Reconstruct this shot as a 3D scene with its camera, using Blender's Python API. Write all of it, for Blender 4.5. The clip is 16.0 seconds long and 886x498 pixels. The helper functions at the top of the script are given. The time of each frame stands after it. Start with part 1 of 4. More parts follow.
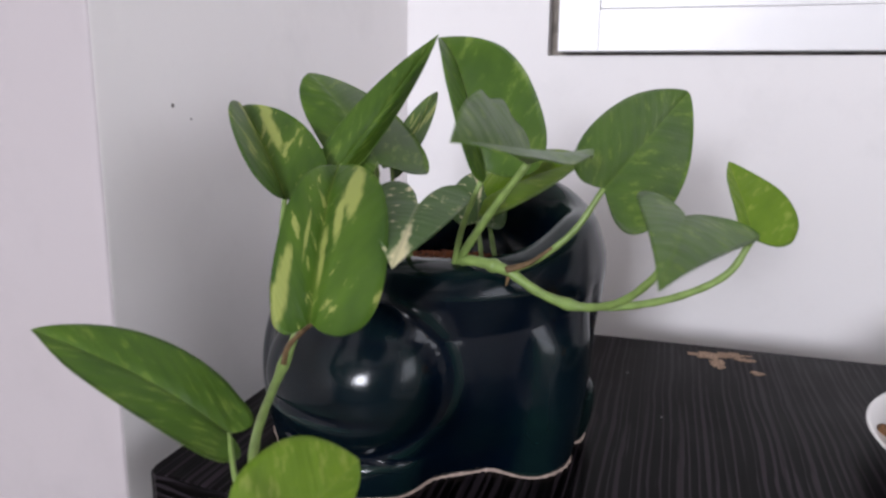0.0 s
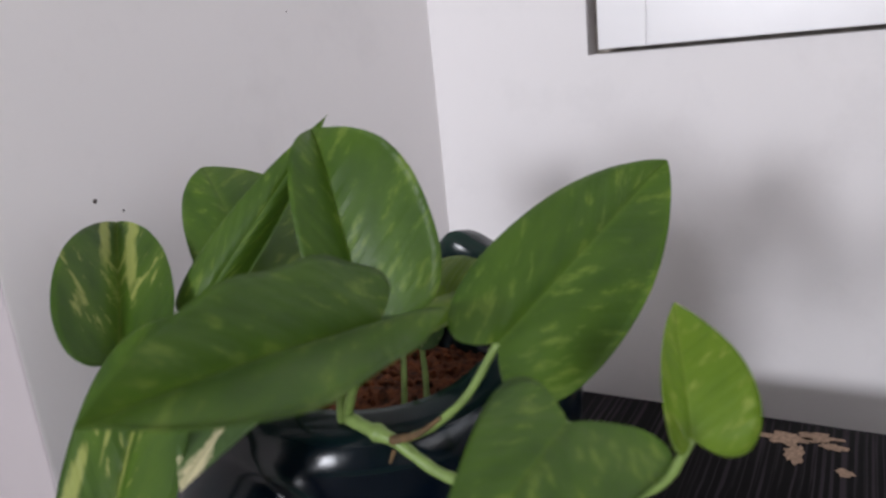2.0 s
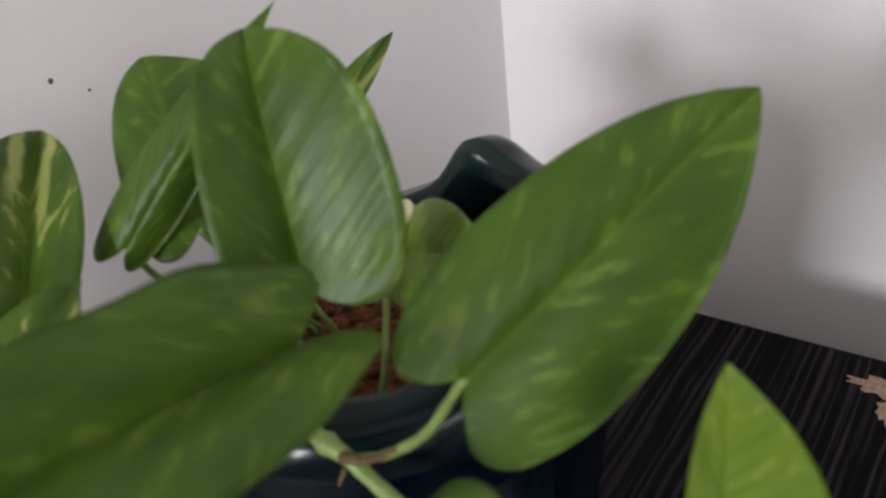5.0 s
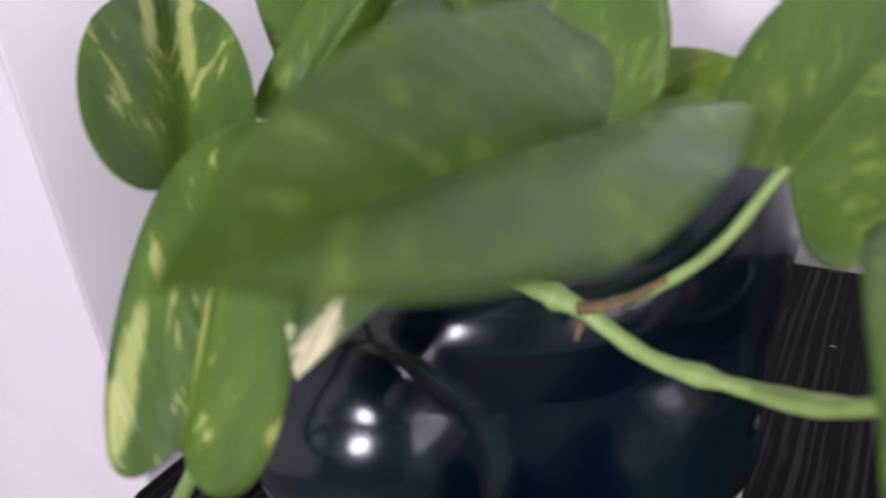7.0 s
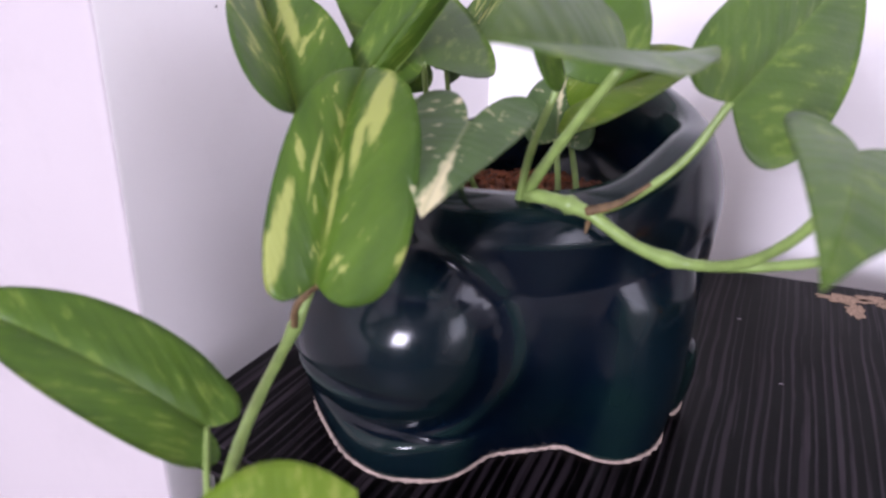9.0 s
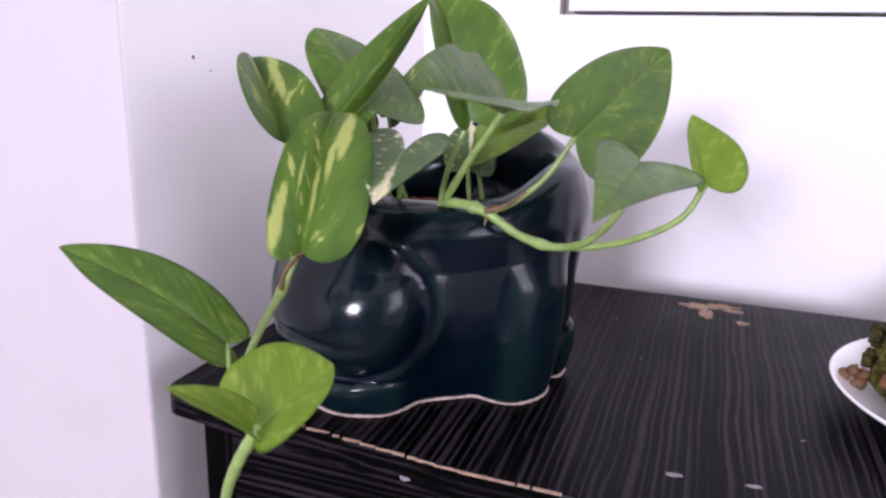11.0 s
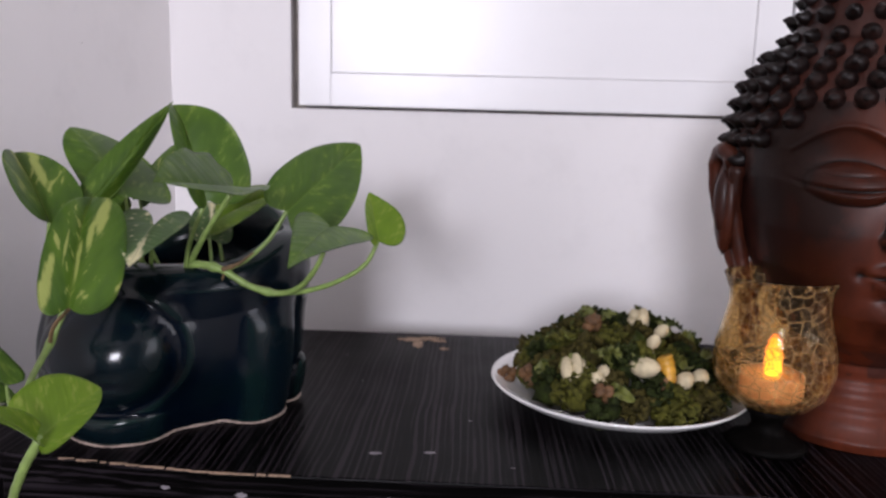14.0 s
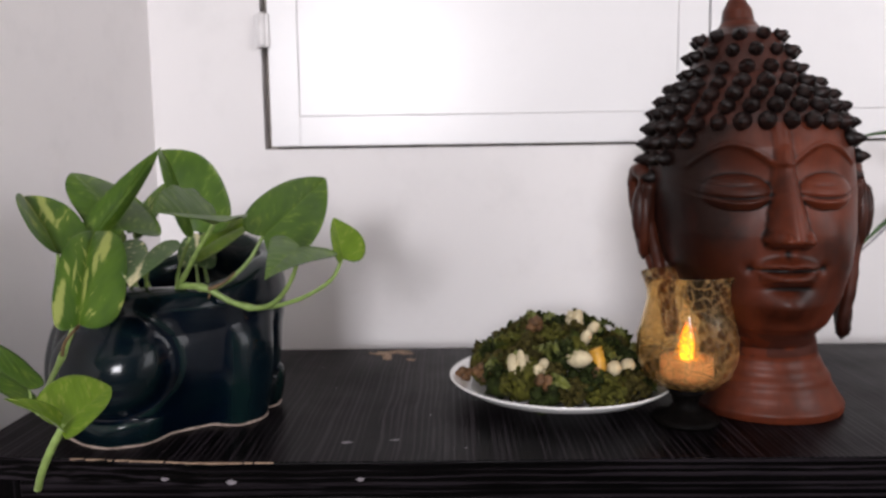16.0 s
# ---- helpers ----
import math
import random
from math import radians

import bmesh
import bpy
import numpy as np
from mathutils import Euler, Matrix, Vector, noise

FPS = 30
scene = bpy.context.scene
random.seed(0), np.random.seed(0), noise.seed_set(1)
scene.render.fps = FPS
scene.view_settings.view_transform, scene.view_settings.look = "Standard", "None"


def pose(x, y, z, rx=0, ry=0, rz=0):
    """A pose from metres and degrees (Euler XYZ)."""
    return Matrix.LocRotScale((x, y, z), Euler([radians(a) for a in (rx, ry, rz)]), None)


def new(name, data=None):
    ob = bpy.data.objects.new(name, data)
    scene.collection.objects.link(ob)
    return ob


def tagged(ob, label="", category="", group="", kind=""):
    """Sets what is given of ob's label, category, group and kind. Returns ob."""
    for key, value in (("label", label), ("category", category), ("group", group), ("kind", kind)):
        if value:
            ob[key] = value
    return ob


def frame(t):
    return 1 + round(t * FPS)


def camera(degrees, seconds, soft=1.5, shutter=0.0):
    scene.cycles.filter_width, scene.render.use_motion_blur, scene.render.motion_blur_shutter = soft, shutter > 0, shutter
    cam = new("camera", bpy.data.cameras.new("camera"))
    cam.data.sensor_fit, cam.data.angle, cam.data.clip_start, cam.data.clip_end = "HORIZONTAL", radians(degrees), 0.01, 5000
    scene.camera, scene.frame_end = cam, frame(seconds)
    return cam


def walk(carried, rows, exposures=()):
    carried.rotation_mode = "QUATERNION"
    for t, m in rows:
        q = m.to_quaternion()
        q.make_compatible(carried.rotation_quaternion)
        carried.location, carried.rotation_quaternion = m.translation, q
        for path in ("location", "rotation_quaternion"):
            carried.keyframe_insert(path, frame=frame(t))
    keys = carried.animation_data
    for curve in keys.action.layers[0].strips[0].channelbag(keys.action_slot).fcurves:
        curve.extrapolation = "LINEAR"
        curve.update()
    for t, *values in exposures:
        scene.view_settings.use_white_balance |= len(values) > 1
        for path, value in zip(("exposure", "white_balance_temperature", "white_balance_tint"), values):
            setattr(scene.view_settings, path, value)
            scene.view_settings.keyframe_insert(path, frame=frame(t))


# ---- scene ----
cam = camera(62.1, 16.0, soft=2.5)
# a small lens focused on the planter: what comes very near goes soft
cam.data.dof.use_dof = True
cam.data.dof.focus_distance, cam.data.dof.aperture_fstop = 0.38, 13.0
ROWS = [
    (0, -0.0166, -0.6533, 0.9813, 77.95, -0.73, 17.12),
    (0.5, -0.0004, -0.6037, 0.9794, 77.23, 0.58, 20.47),
    (1, 0.0139, -0.5700, 0.9873, 77.03, 3.27, 24.35),
    (1.5, 0.0374, -0.5497, 1.0156, 77.27, 5.68, 27.56),
    (2, 0.0496, -0.5271, 1.0291, 74.64, 5.68, 28.89),
    (2.5, 0.0487, -0.4889, 1.0391, 70.88, 5.67, 30.57),
    (3, 0.0313, -0.4599, 1.0496, 68.12, 5.93, 33.85),
    (5.5, 0.0355, -0.4395, 1.0327, 60.58, 6.50, 36.19),
    (6, 0.0217, -0.4558, 1.0180, 60.74, 6.46, 35.47),
    (6.5, 0.0034, -0.4662, 1.0099, 62.26, 5.85, 33.52),
    (7, -0.0257, -0.4869, 0.9953, 63.71, 4.87, 31.18),
    (7.5, -0.0398, -0.5032, 0.9859, 64.72, 3.56, 28.60),
    (8, -0.0435, -0.5256, 0.9831, 66.66, 1.26, 25.10),
    (10.5, 0.0122, -0.6535, 0.9739, 72.81, -1.14, 24.67),
    (11, 0.0169, -0.6767, 0.9792, 74.96, -1.39, 20.27),
    (11.5, 0.0249, -0.6901, 0.9834, 75.95, -1.78, 16.81),
    (12, 0.0375, -0.7110, 0.9872, 77.37, -2.07, 13.80),
    (12.5, 0.0471, -0.7240, 0.9890, 78.46, -2.30, 9.76),
    (13, 0.0539, -0.7426, 0.9870, 78.25, -2.30, 6.79),
    (13.5, 0.0573, -0.7620, 0.9917, 79.62, -2.28, 4.57),
    (14, 0.0705, -0.7869, 0.9950, 80.76, -1.53, 2.39),
    (14.5, 0.0741, -0.8072, 0.9943, 81.80, -1.03, 2.02),
    (15, 0.0800, -0.8222, 0.9895, 81.20, -0.46, 1.59),
    (15.5, 0.0831, -0.8416, 0.9892, 82.52, -0.16, 0.82),
    (16, 0.0914, -0.8633, 0.9910, 83.58, 0.80, 0.54),
]
walk(cam, [(t, pose(x, y, z, rx, ry, rz)) for t, x, y, z, rx, ry, rz in ROWS],
     exposures=[(0.0, -0.24, 6100, 9), (1.0, -0.30, 6150, 8), (2.5, -0.54, 6200, 8), (5.5, -0.32, 6450, 8), (6.5, 0.14, 6200, 15), (7.0, 0.30, 6000, 20), (8.0, 0.34, 5900, 24), (10.5, 0.48, 5880, 24), (11.5, 0.12, 5850, 24), (12.5, -0.36, 5900, 20), (13.0, -0.46, 5950, 18), (14.0, -0.46, 6150, 14), (15.0, -0.46, 6350, 10), (16.0, -0.40, 6450, 9)])

# ---- light: daylight from a window far behind the camera ----
world = bpy.data.worlds.new("daylight")
scene.world = world
world.use_nodes = True
wn = world.node_tree.nodes
sky = wn.new("ShaderNodeTexSky")
sky.sky_type, sky.sun_disc = "NISHITA", False
sky.sun_elevation, sky.sun_rotation = radians(38), radians(150)
world.node_tree.links.new(sky.outputs[0], wn["Background"].inputs[0])
wn["Background"].inputs[1].default_value = 0.12

WIN = (-0.66, 0.02, 1.24, 1.86)      # window opening in the south wall: x0, x1, z0, z1
SOUTH = -3.6
lamp_data = bpy.data.lights.new("window_light", "AREA")
lamp_data.shape, lamp_data.size, lamp_data.size_y = "RECTANGLE", 0.62, 0.52
lamp_data.energy, lamp_data.color = 88.0, (0.985, 0.955, 1.0)
lamp = new("window_light", lamp_data)
lamp.matrix_world = pose((WIN[0] + WIN[1]) / 2, SOUTH + 0.02, (WIN[2] + WIN[3]) / 2, 90, 0, 0)

EAST_X, FILL_WIN = 1.9, (-2.35, -0.95, 0.95, 2.15)      # unseen fill window, added in the east wall: y0, y1, z0, z1
# fill lamp: brightens the side wall and softens the shadows
lamp_data = bpy.data.lights.new("window_light", "AREA")
lamp_data.shape, lamp_data.size, lamp_data.size_y = "RECTANGLE", 1.32, 1.12
lamp_data.energy, lamp_data.color = 25.0, (1.0, 0.955, 0.985)
lamp = new("window_light", lamp_data)
lamp.matrix_world = pose(EAST_X - 0.02, (FILL_WIN[0] + FILL_WIN[1]) / 2, (FILL_WIN[2] + FILL_WIN[3]) / 2, 90, 0, 90)


# ---- material tools ----
def mat(name):
    m = bpy.data.materials.new(name)
    m.use_nodes = True
    return m, m.node_tree.nodes, m.node_tree.links, m.node_tree.nodes["Principled BSDF"]


def node(ns, kind, **values):
    n = ns.new("ShaderNode" + kind)
    for k, v in values.items():
        n.inputs[k].default_value = v
    return n


def ramp(ns, stops):
    n = ns.new("ShaderNodeValToRGB")
    el = n.color_ramp.elements
    while len(el) < len(stops):
        el.new(0.5)
    for e, (p, c) in zip(el, stops):
        e.position, e.color = p, (c, c, c, 1) if isinstance(c, (int, float)) else (*c, 1)
    return n


def mixrgb(ns, ls, fac, a, b, mode="MIX"):
    n = ns.new("ShaderNodeMix")
    n.data_type, n.blend_type = "RGBA", mode
    for sock, v in ((n.inputs[0], fac), (n.inputs[6], a), (n.inputs[7], b)):
        if isinstance(v, bpy.types.NodeSocket):
            ls.new(v, sock)
        else:
            sock.default_value = v if isinstance(v, (int, float)) else (*v, 1)
    return n.outputs[2]


def bump(ns, ls, height, strength, distance, bsdf):
    b = node(ns, "Bump", Strength=strength, Distance=distance)
    ls.new(height, b.inputs["Height"])
    ls.new(b.outputs[0], bsdf.inputs["Normal"])


def coords(ns, ls, kind="Object", scale=(1, 1, 1)):
    tc, mp = ns.new("ShaderNodeTexCoord"), ns.new("ShaderNodeMapping")
    mp.inputs["Scale"].default_value = scale
    ls.new(tc.outputs[kind], mp.inputs[0])
    return mp.outputs[0]


def noise_tex(ns, ls, vec, scale, detail=4.0, rough=0.5):
    n = node(ns, "TexNoise", Scale=scale, Detail=detail, Roughness=rough)
    if vec is not None:
        ls.new(vec, n.inputs["Vector"])
    return n.outputs[0]


def plain(name, colour, rough, spread=0.25, scale=60.0, metal=0.0, relief=0.2, depth=0.0006, coat=0.0, gloss=0.5):
    """A surface of one paint with grain at two scales."""
    m, ns, ls, b = mat(name)
    v = coords(ns, ls)
    a, c = noise_tex(ns, ls, v, scale), noise_tex(ns, ls, v, scale * 0.13, 3.0)
    lo = tuple(x * (1 - spread) for x in colour)
    hi = tuple(min(1, x * (1 + spread)) for x in colour)
    r1 = ramp(ns, [(0.3, lo), (0.7, hi)])
    ls.new(a, r1.inputs[0])
    r2 = ramp(ns, [(0.3, 1 - spread * 0.5), (0.7, 1.0)])
    ls.new(c, r2.inputs[0])
    ls.new(mixrgb(ns, ls, 1.0, r1.outputs[0], r2.outputs[0], "MULTIPLY"), b.inputs["Base Color"])
    b.inputs["Roughness"].default_value, b.inputs["Metallic"].default_value = rough, metal
    b.inputs["Coat Weight"].default_value, b.inputs["Specular IOR Level"].default_value = coat, gloss
    if relief:
        bump(ns, ls, a, relief, depth, b)
    return m


def wall_paint(name, colour, rough, marks=0.05):
    m, ns, ls, b = mat(name)
    v = coords(ns, ls)
    big, fine = noise_tex(ns, ls, v, 2.2, 4), noise_tex(ns, ls, v, 180, 5, 0.6)
    mottle = noise_tex(ns, ls, v, 14, 6, 0.65)
    r = ramp(ns, [(0.25, tuple(c * 0.93 for c in colour)), (0.75, colour)])
    ls.new(big, r.inputs[0])
    s = ramp(ns, [(0.30, 1 - marks), (0.48, 1.0)])
    ls.new(mottle, s.inputs[0])
    ls.new(mixrgb(ns, ls, 1.0, r.outputs[0], s.outputs[0], "MULTIPLY"), b.inputs["Base Color"])
    b.inputs["Roughness"].default_value = rough
    lump = mixrgb(ns, ls, 0.3, mottle, fine)
    bump(ns, ls, lump, 0.25, 0.0012, b)
    return m


def wood_laminate(name, along, pore=0.030):
    """Near-black laminate with fine pale pores that run along one axis."""
    m, ns, ls, b = mat(name)
    sc = {"x": (4, 400, 400), "y": (400, 4, 400), "z": (400, 400, 4)}[along]
    wob = noise_tex(ns, ls, coords(ns, ls), 9, 3)
    tc = ns.new("ShaderNodeTexCoord")
    shift = ns.new("ShaderNodeVectorMath")
    shift.operation = "MULTIPLY_ADD"
    ls.new(wob, shift.inputs[0])
    shift.inputs[1].default_value = (0.006, 0.006, 0.006)
    ls.new(tc.outputs["Object"], shift.inputs[2])
    mp = ns.new("ShaderNodeMapping")
    mp.inputs["Scale"].default_value = sc
    ls.new(shift.outputs[0], mp.inputs[0])
    fibre = noise_tex(ns, ls, mp.outputs[0], 1.0, 3, 0.55)
    band = node(ns, "TexWave", Scale=0.17, Distortion=5.0, Detail=2.0)
    band.inputs["Detail Scale"].default_value = 4.0
    band.bands_direction = {"x": "Z", "y": "X", "z": "Y"}[along]
    ls.new(mp.outputs[0], band.inputs["Vector"])
    g = mixrgb(ns, ls, 0.28, fibre, band.outputs["Color"])
    patch = noise_tex(ns, ls, coords(ns, ls), 13, 3)
    r = ramp(ns, [(0.40, (0.0006, 0.0005, 0.0006)), (0.53, (0.0018, 0.0014, 0.0017)), (0.66, tuple(pore * k for k in (1.0, 0.80, 0.98)))])
    ls.new(g, r.inputs[0])
    p = ramp(ns, [(0.3, 0.55), (0.7, 1.0)])
    ls.new(patch, p.inputs[0])
    ls.new(mixrgb(ns, ls, 1.0, r.outputs[0], p.outputs[0], "MULTIPLY"), b.inputs["Base Color"])
    b.inputs["Specular IOR Level"].default_value = 0.05
    rr = ramp(ns, [(0.3, 0.30), (0.7, 0.44)])
    ls.new(patch, rr.inputs[0])
    ls.new(rr.outputs[0], b.inputs["Roughness"])
    bump(ns, ls, g, 0.35, 0.0004, b)
    return m


def leaf_skin(name, deep, fresh, cream, amount, seed, patches=()):
    """Leaf blade: streaky flecks along the veins, pale midrib, raised side veins. patches: (u, v, length, width) of pale blotches."""
    m, ns, ls, b = mat(name)

    def calc(op, x, y=None, z=None):
        n = ns.new("ShaderNodeMath")
        n.operation = op
        for sock, v in zip(n.inputs, (x, y, z)):
            if isinstance(v, bpy.types.NodeSocket):
                ls.new(v, sock)
            elif v is not None:
                sock.default_value = v
        return n.outputs[0]

    uv = ns.new("ShaderNodeTexCoord").outputs["UV"]
    sep = ns.new("ShaderNodeSeparateXYZ")
    ls.new(uv, sep.inputs[0])
    u, v = sep.outputs[0], sep.outputs[1]
    av = calc("ABSOLUTE", v)
    slant = calc("MULTIPLY_ADD", av, -0.75, u)             # side veins run outward and towards the tip
    cmb = ns.new("ShaderNodeCombineXYZ")
    ls.new(slant, cmb.inputs[0])
    ls.new(v, cmb.inputs[1])
    cmb.inputs[2].default_value = seed
    mp = ns.new("ShaderNodeMapping")
    mp.inputs["Scale"].default_value = (15.0, 8.0, 1.0)
    ls.new(cmb.outputs[0], mp.inputs[0])
    streak = noise_tex(ns, ls, mp.outputs[0], 1.0, 4, 0.6)
    broad = noise_tex(ns, ls, cmb.outputs[0], 3.0, 2, 0.5)
    fine = noise_tex(ns, ls, coords(ns, ls), 500, 3)
    tone = ramp(ns, [(0.3, deep), (0.7, fresh)])
    ls.new(broad, tone.inputs[0])
    green = mixrgb(ns, ls, calc("MULTIPLY", fine, 0.25), tone.outputs[0], fresh)
    fleck = ramp(ns, [(0.84 - amount, 0.0), (1.0 - amount, 1.0)])
    ls.new(calc("MULTIPLY_ADD", broad, 0.6, streak), fleck.inputs[0])
    pale = fleck.outputs[0]
    blotch = noise_tex(ns, ls, cmb.outputs[0], 11.0, 4, 0.6)
    for pu, pv, ru, rv in patches:
        dx = calc("MULTIPLY", calc("SUBTRACT", u, pu), 1 / ru)
        dy = calc("MULTIPLY", calc("SUBTRACT", v, pv), 1 / rv)
        d = calc("SQRT", calc("ADD", calc("MULTIPLY", dx, dx), calc("MULTIPLY", dy, dy)))
        d = calc("MULTIPLY_ADD", streak, 0.2, calc("MULTIPLY_ADD", blotch, 1.6, d))
        spot = ramp(ns, [(0.74, 1.0), (0.98, 0.0)])
        ls.new(calc("MULTIPLY", d, 0.5), spot.inputs[0])
        pale = calc("MAXIMUM", pale, spot.outputs[0])
    col = mixrgb(ns, ls, pale, green, cream)
    rib = ramp(ns, [(0.006, 1.0), (0.028, 0.0)])
    ls.new(av, rib.inputs[0])
    col = mixrgb(ns, ls, calc("MULTIPLY", rib.outputs[0], 0.4), col, tuple(0.6 * a + 0.4 * c for a, c in zip(fresh, cream)))
    ls.new(col, b.inputs["Base Color"])
    b.inputs["Roughness"].default_value = 0.40
    b.inputs["Specular IOR Level"].default_value = 0.36
    b.inputs["Sheen Weight"].default_value, b.inputs["Sheen Roughness"].default_value = 0.04, 0.35
    mp3 = ns.new("ShaderNodeMapping")
    mp3.inputs["Scale"].default_value = (13.0, 1.4, 1.0)
    ls.new(cmb.outputs[0], mp3.inputs[0])
    vein = noise_tex(ns, ls, mp3.outputs[0], 1.0, 2, 0.4)
    lift = mixrgb(ns, ls, 0.12, vein, fine)
    bump(ns, ls, lift, 0.6, 0.0012, b)
    tr = ns.new("ShaderNodeBsdfTranslucent")
    ls.new(mixrgb(ns, ls, 0.5, col, fresh), tr.inputs[0])
    mx = node(ns, "MixShader", Fac=0.28)
    ls.new(b.outputs[0], mx.inputs[1])
    ls.new(tr.outputs[0], mx.inputs[2])
    ls.new(mx.outputs[0], ns["Material Output"].inputs[0])
    return m


def glaze(name):
    """Deep blue-green pottery glaze, thinner and greener on raised forms."""
    m, ns, ls, b = mat(name)
    v = coords(ns, ls)
    big, mid, fine = noise_tex(ns, ls, v, 16, 4), noise_tex(ns, ls, v, 60, 5, 0.6), noise_tex(ns, ls, v, 900, 2)
    geo = ns.new("ShaderNodeNewGeometry")
    pt = ramp(ns, [(0.50, 0.0), (0.58, 1.0)])
    ls.new(geo.outputs["Pointiness"], pt.inputs[0])
    r = ramp(ns, [(0.3, (0.0005, 0.0018, 0.0048)), (0.55, (0.0009, 0.0034, 0.0080)), (0.75, (0.002, 0.009, 0.008))])
    ls.new(big, r.inputs[0])
    col = mixrgb(ns, ls, pt.outputs[0], r.outputs[0], (0.014, 0.036, 0.026))
    sp = ramp(ns, [(0.70, 0.0), (0.78, 0.6)])
    ls.new(mid, sp.inputs[0])
    col = mixrgb(ns, ls, sp.outputs[0], col, (0.010, 0.020, 0.018))
    ls.new(col, b.inputs["Base Color"])
    rr = ramp(ns, [(0.3, 0.12), (0.7, 0.22)])
    ls.new(mid, rr.inputs[0])
    ls.new(rr.outputs[0], b.inputs["Roughness"])
    b.inputs["Specular IOR Level"].default_value = 0.24
    bump(ns, ls, mid, 0.11, 0.0010, b)
    return m


def carved(name, dark, light, cheek=None):
    """Reddish stained wood or resin, mottled, and darker in the hollows than on the high spots."""
    m, ns, ls, b = mat(name)
    v = coords(ns, ls)
    big = noise_tex(ns, ls, v, 22, 5, 0.6)
    fine = noise_tex(ns, ls, coords(ns, ls, scale=(1, 1, 0.25)), 160, 5, 0.6)
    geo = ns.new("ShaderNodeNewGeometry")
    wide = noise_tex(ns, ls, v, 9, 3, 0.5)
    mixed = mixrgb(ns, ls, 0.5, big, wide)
    # low pointiness pulls the tone towards the dark colour
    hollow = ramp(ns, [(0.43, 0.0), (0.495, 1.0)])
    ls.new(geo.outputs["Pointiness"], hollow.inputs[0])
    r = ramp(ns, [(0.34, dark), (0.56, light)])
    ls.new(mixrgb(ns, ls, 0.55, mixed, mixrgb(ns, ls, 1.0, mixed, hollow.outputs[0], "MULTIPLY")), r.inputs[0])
    f = ramp(ns, [(0.3, 0.75), (0.7, 1.0)])
    ls.new(fine, f.inputs[0])
    col = mixrgb(ns, ls, 1.0, r.outputs[0], f.outputs[0], "MULTIPLY")
    if cheek is not None:                              # shade painted on the head's left: darker towards low x, ragged edge
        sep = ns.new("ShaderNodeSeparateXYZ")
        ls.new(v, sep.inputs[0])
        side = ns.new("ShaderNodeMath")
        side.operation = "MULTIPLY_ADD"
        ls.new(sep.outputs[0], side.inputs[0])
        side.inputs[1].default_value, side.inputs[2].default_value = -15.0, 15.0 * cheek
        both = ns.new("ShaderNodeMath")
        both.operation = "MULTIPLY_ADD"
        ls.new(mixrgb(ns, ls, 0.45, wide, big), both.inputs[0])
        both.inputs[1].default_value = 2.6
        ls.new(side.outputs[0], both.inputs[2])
        shaded = ramp(ns, [(0.55, 0.0), (0.72, 0.92)])
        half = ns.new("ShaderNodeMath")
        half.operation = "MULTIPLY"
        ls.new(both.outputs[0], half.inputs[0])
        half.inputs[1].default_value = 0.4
        ls.new(half.outputs[0], shaded.inputs[0])
        col = mixrgb(ns, ls, shaded.outputs[0], col, dark)
    ls.new(col, b.inputs["Base Color"])
    b.inputs["Specular IOR Level"].default_value = 0.22
    rr = ramp(ns, [(0.3, 0.32), (0.7, 0.48)])
    ls.new(big, rr.inputs[0])
    ls.new(rr.outputs[0], b.inputs["Roughness"])
    bump(ns, ls, fine, 0.15, 0.0006, b)
    return m


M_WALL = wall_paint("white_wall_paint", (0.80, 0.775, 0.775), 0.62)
# pinkish tint, darkened far below M_WALL to stand for weaker light
M_PINK_DIM = wall_paint("dimmed_pinkish_wall_paint", (0.47, 0.43, 0.445), 0.62)
M_DOOR = wall_paint("glossy_white_enamel", (0.82, 0.81, 0.82), 0.30, 0.02)
M_GAP = plain("gap_timber", (0.34, 0.30, 0.26), 0.8, 0.4, 80)
# unseen room surfaces: tones set by the bounce and reflections they give
M_FLOOR = plain("floor_tile_grey", (0.16, 0.145, 0.13), 0.5, 0.12, 30)
M_DIM = plain("olive_grey_wall", (0.26, 0.245, 0.23), 0.8, 0.1, 20)
M_CEIL = wall_paint("ceiling_paint", (0.78, 0.75, 0.72), 0.8)
M_ROOM = wall_paint("room_paint", (0.76, 0.72, 0.69), 0.8)
M_TOP = wood_laminate("black_laminate_deep_grain", "y")
M_FRONT = wood_laminate("black_laminate_cross_grain", "x", 0.020)
M_SIDE = wood_laminate("black_laminate_upright_grain", "z", 0.014)
M_BOARD = plain("bare_particle_board", (0.30, 0.205, 0.14), 0.9, 0.35, 500, relief=0.6)
M_SCUFF = plain("scuffed_laminate", (0.22, 0.20, 0.22), 0.8, 0.4, 700, relief=0.5)
M_GLAZE = glaze("blue_green_glaze")
M_CLAY = plain("bare_fired_clay", (0.34, 0.26, 0.22), 0.85, 0.3, 400, relief=0.5)
M_SOIL = plain("red_brown_soil", (0.15, 0.046, 0.016), 0.95, 0.8, 260, relief=1.0, depth=0.002)
M_CHINA = plain("white_china", (0.80, 0.79, 0.78), 0.14, 0.03, 40, relief=0.0, coat=0.5)
DEEP, FRESH = (0.034, 0.084, 0.008), (0.088, 0.172, 0.013)
LIME, YELLOW, IVORY = (0.16, 0.25, 0.035), (0.34, 0.39, 0.10), (0.80, 0.74, 0.46)
M_LEAF = leaf_skin("pothos_leaf", DEEP, FRESH, LIME, -0.01, 1.3)
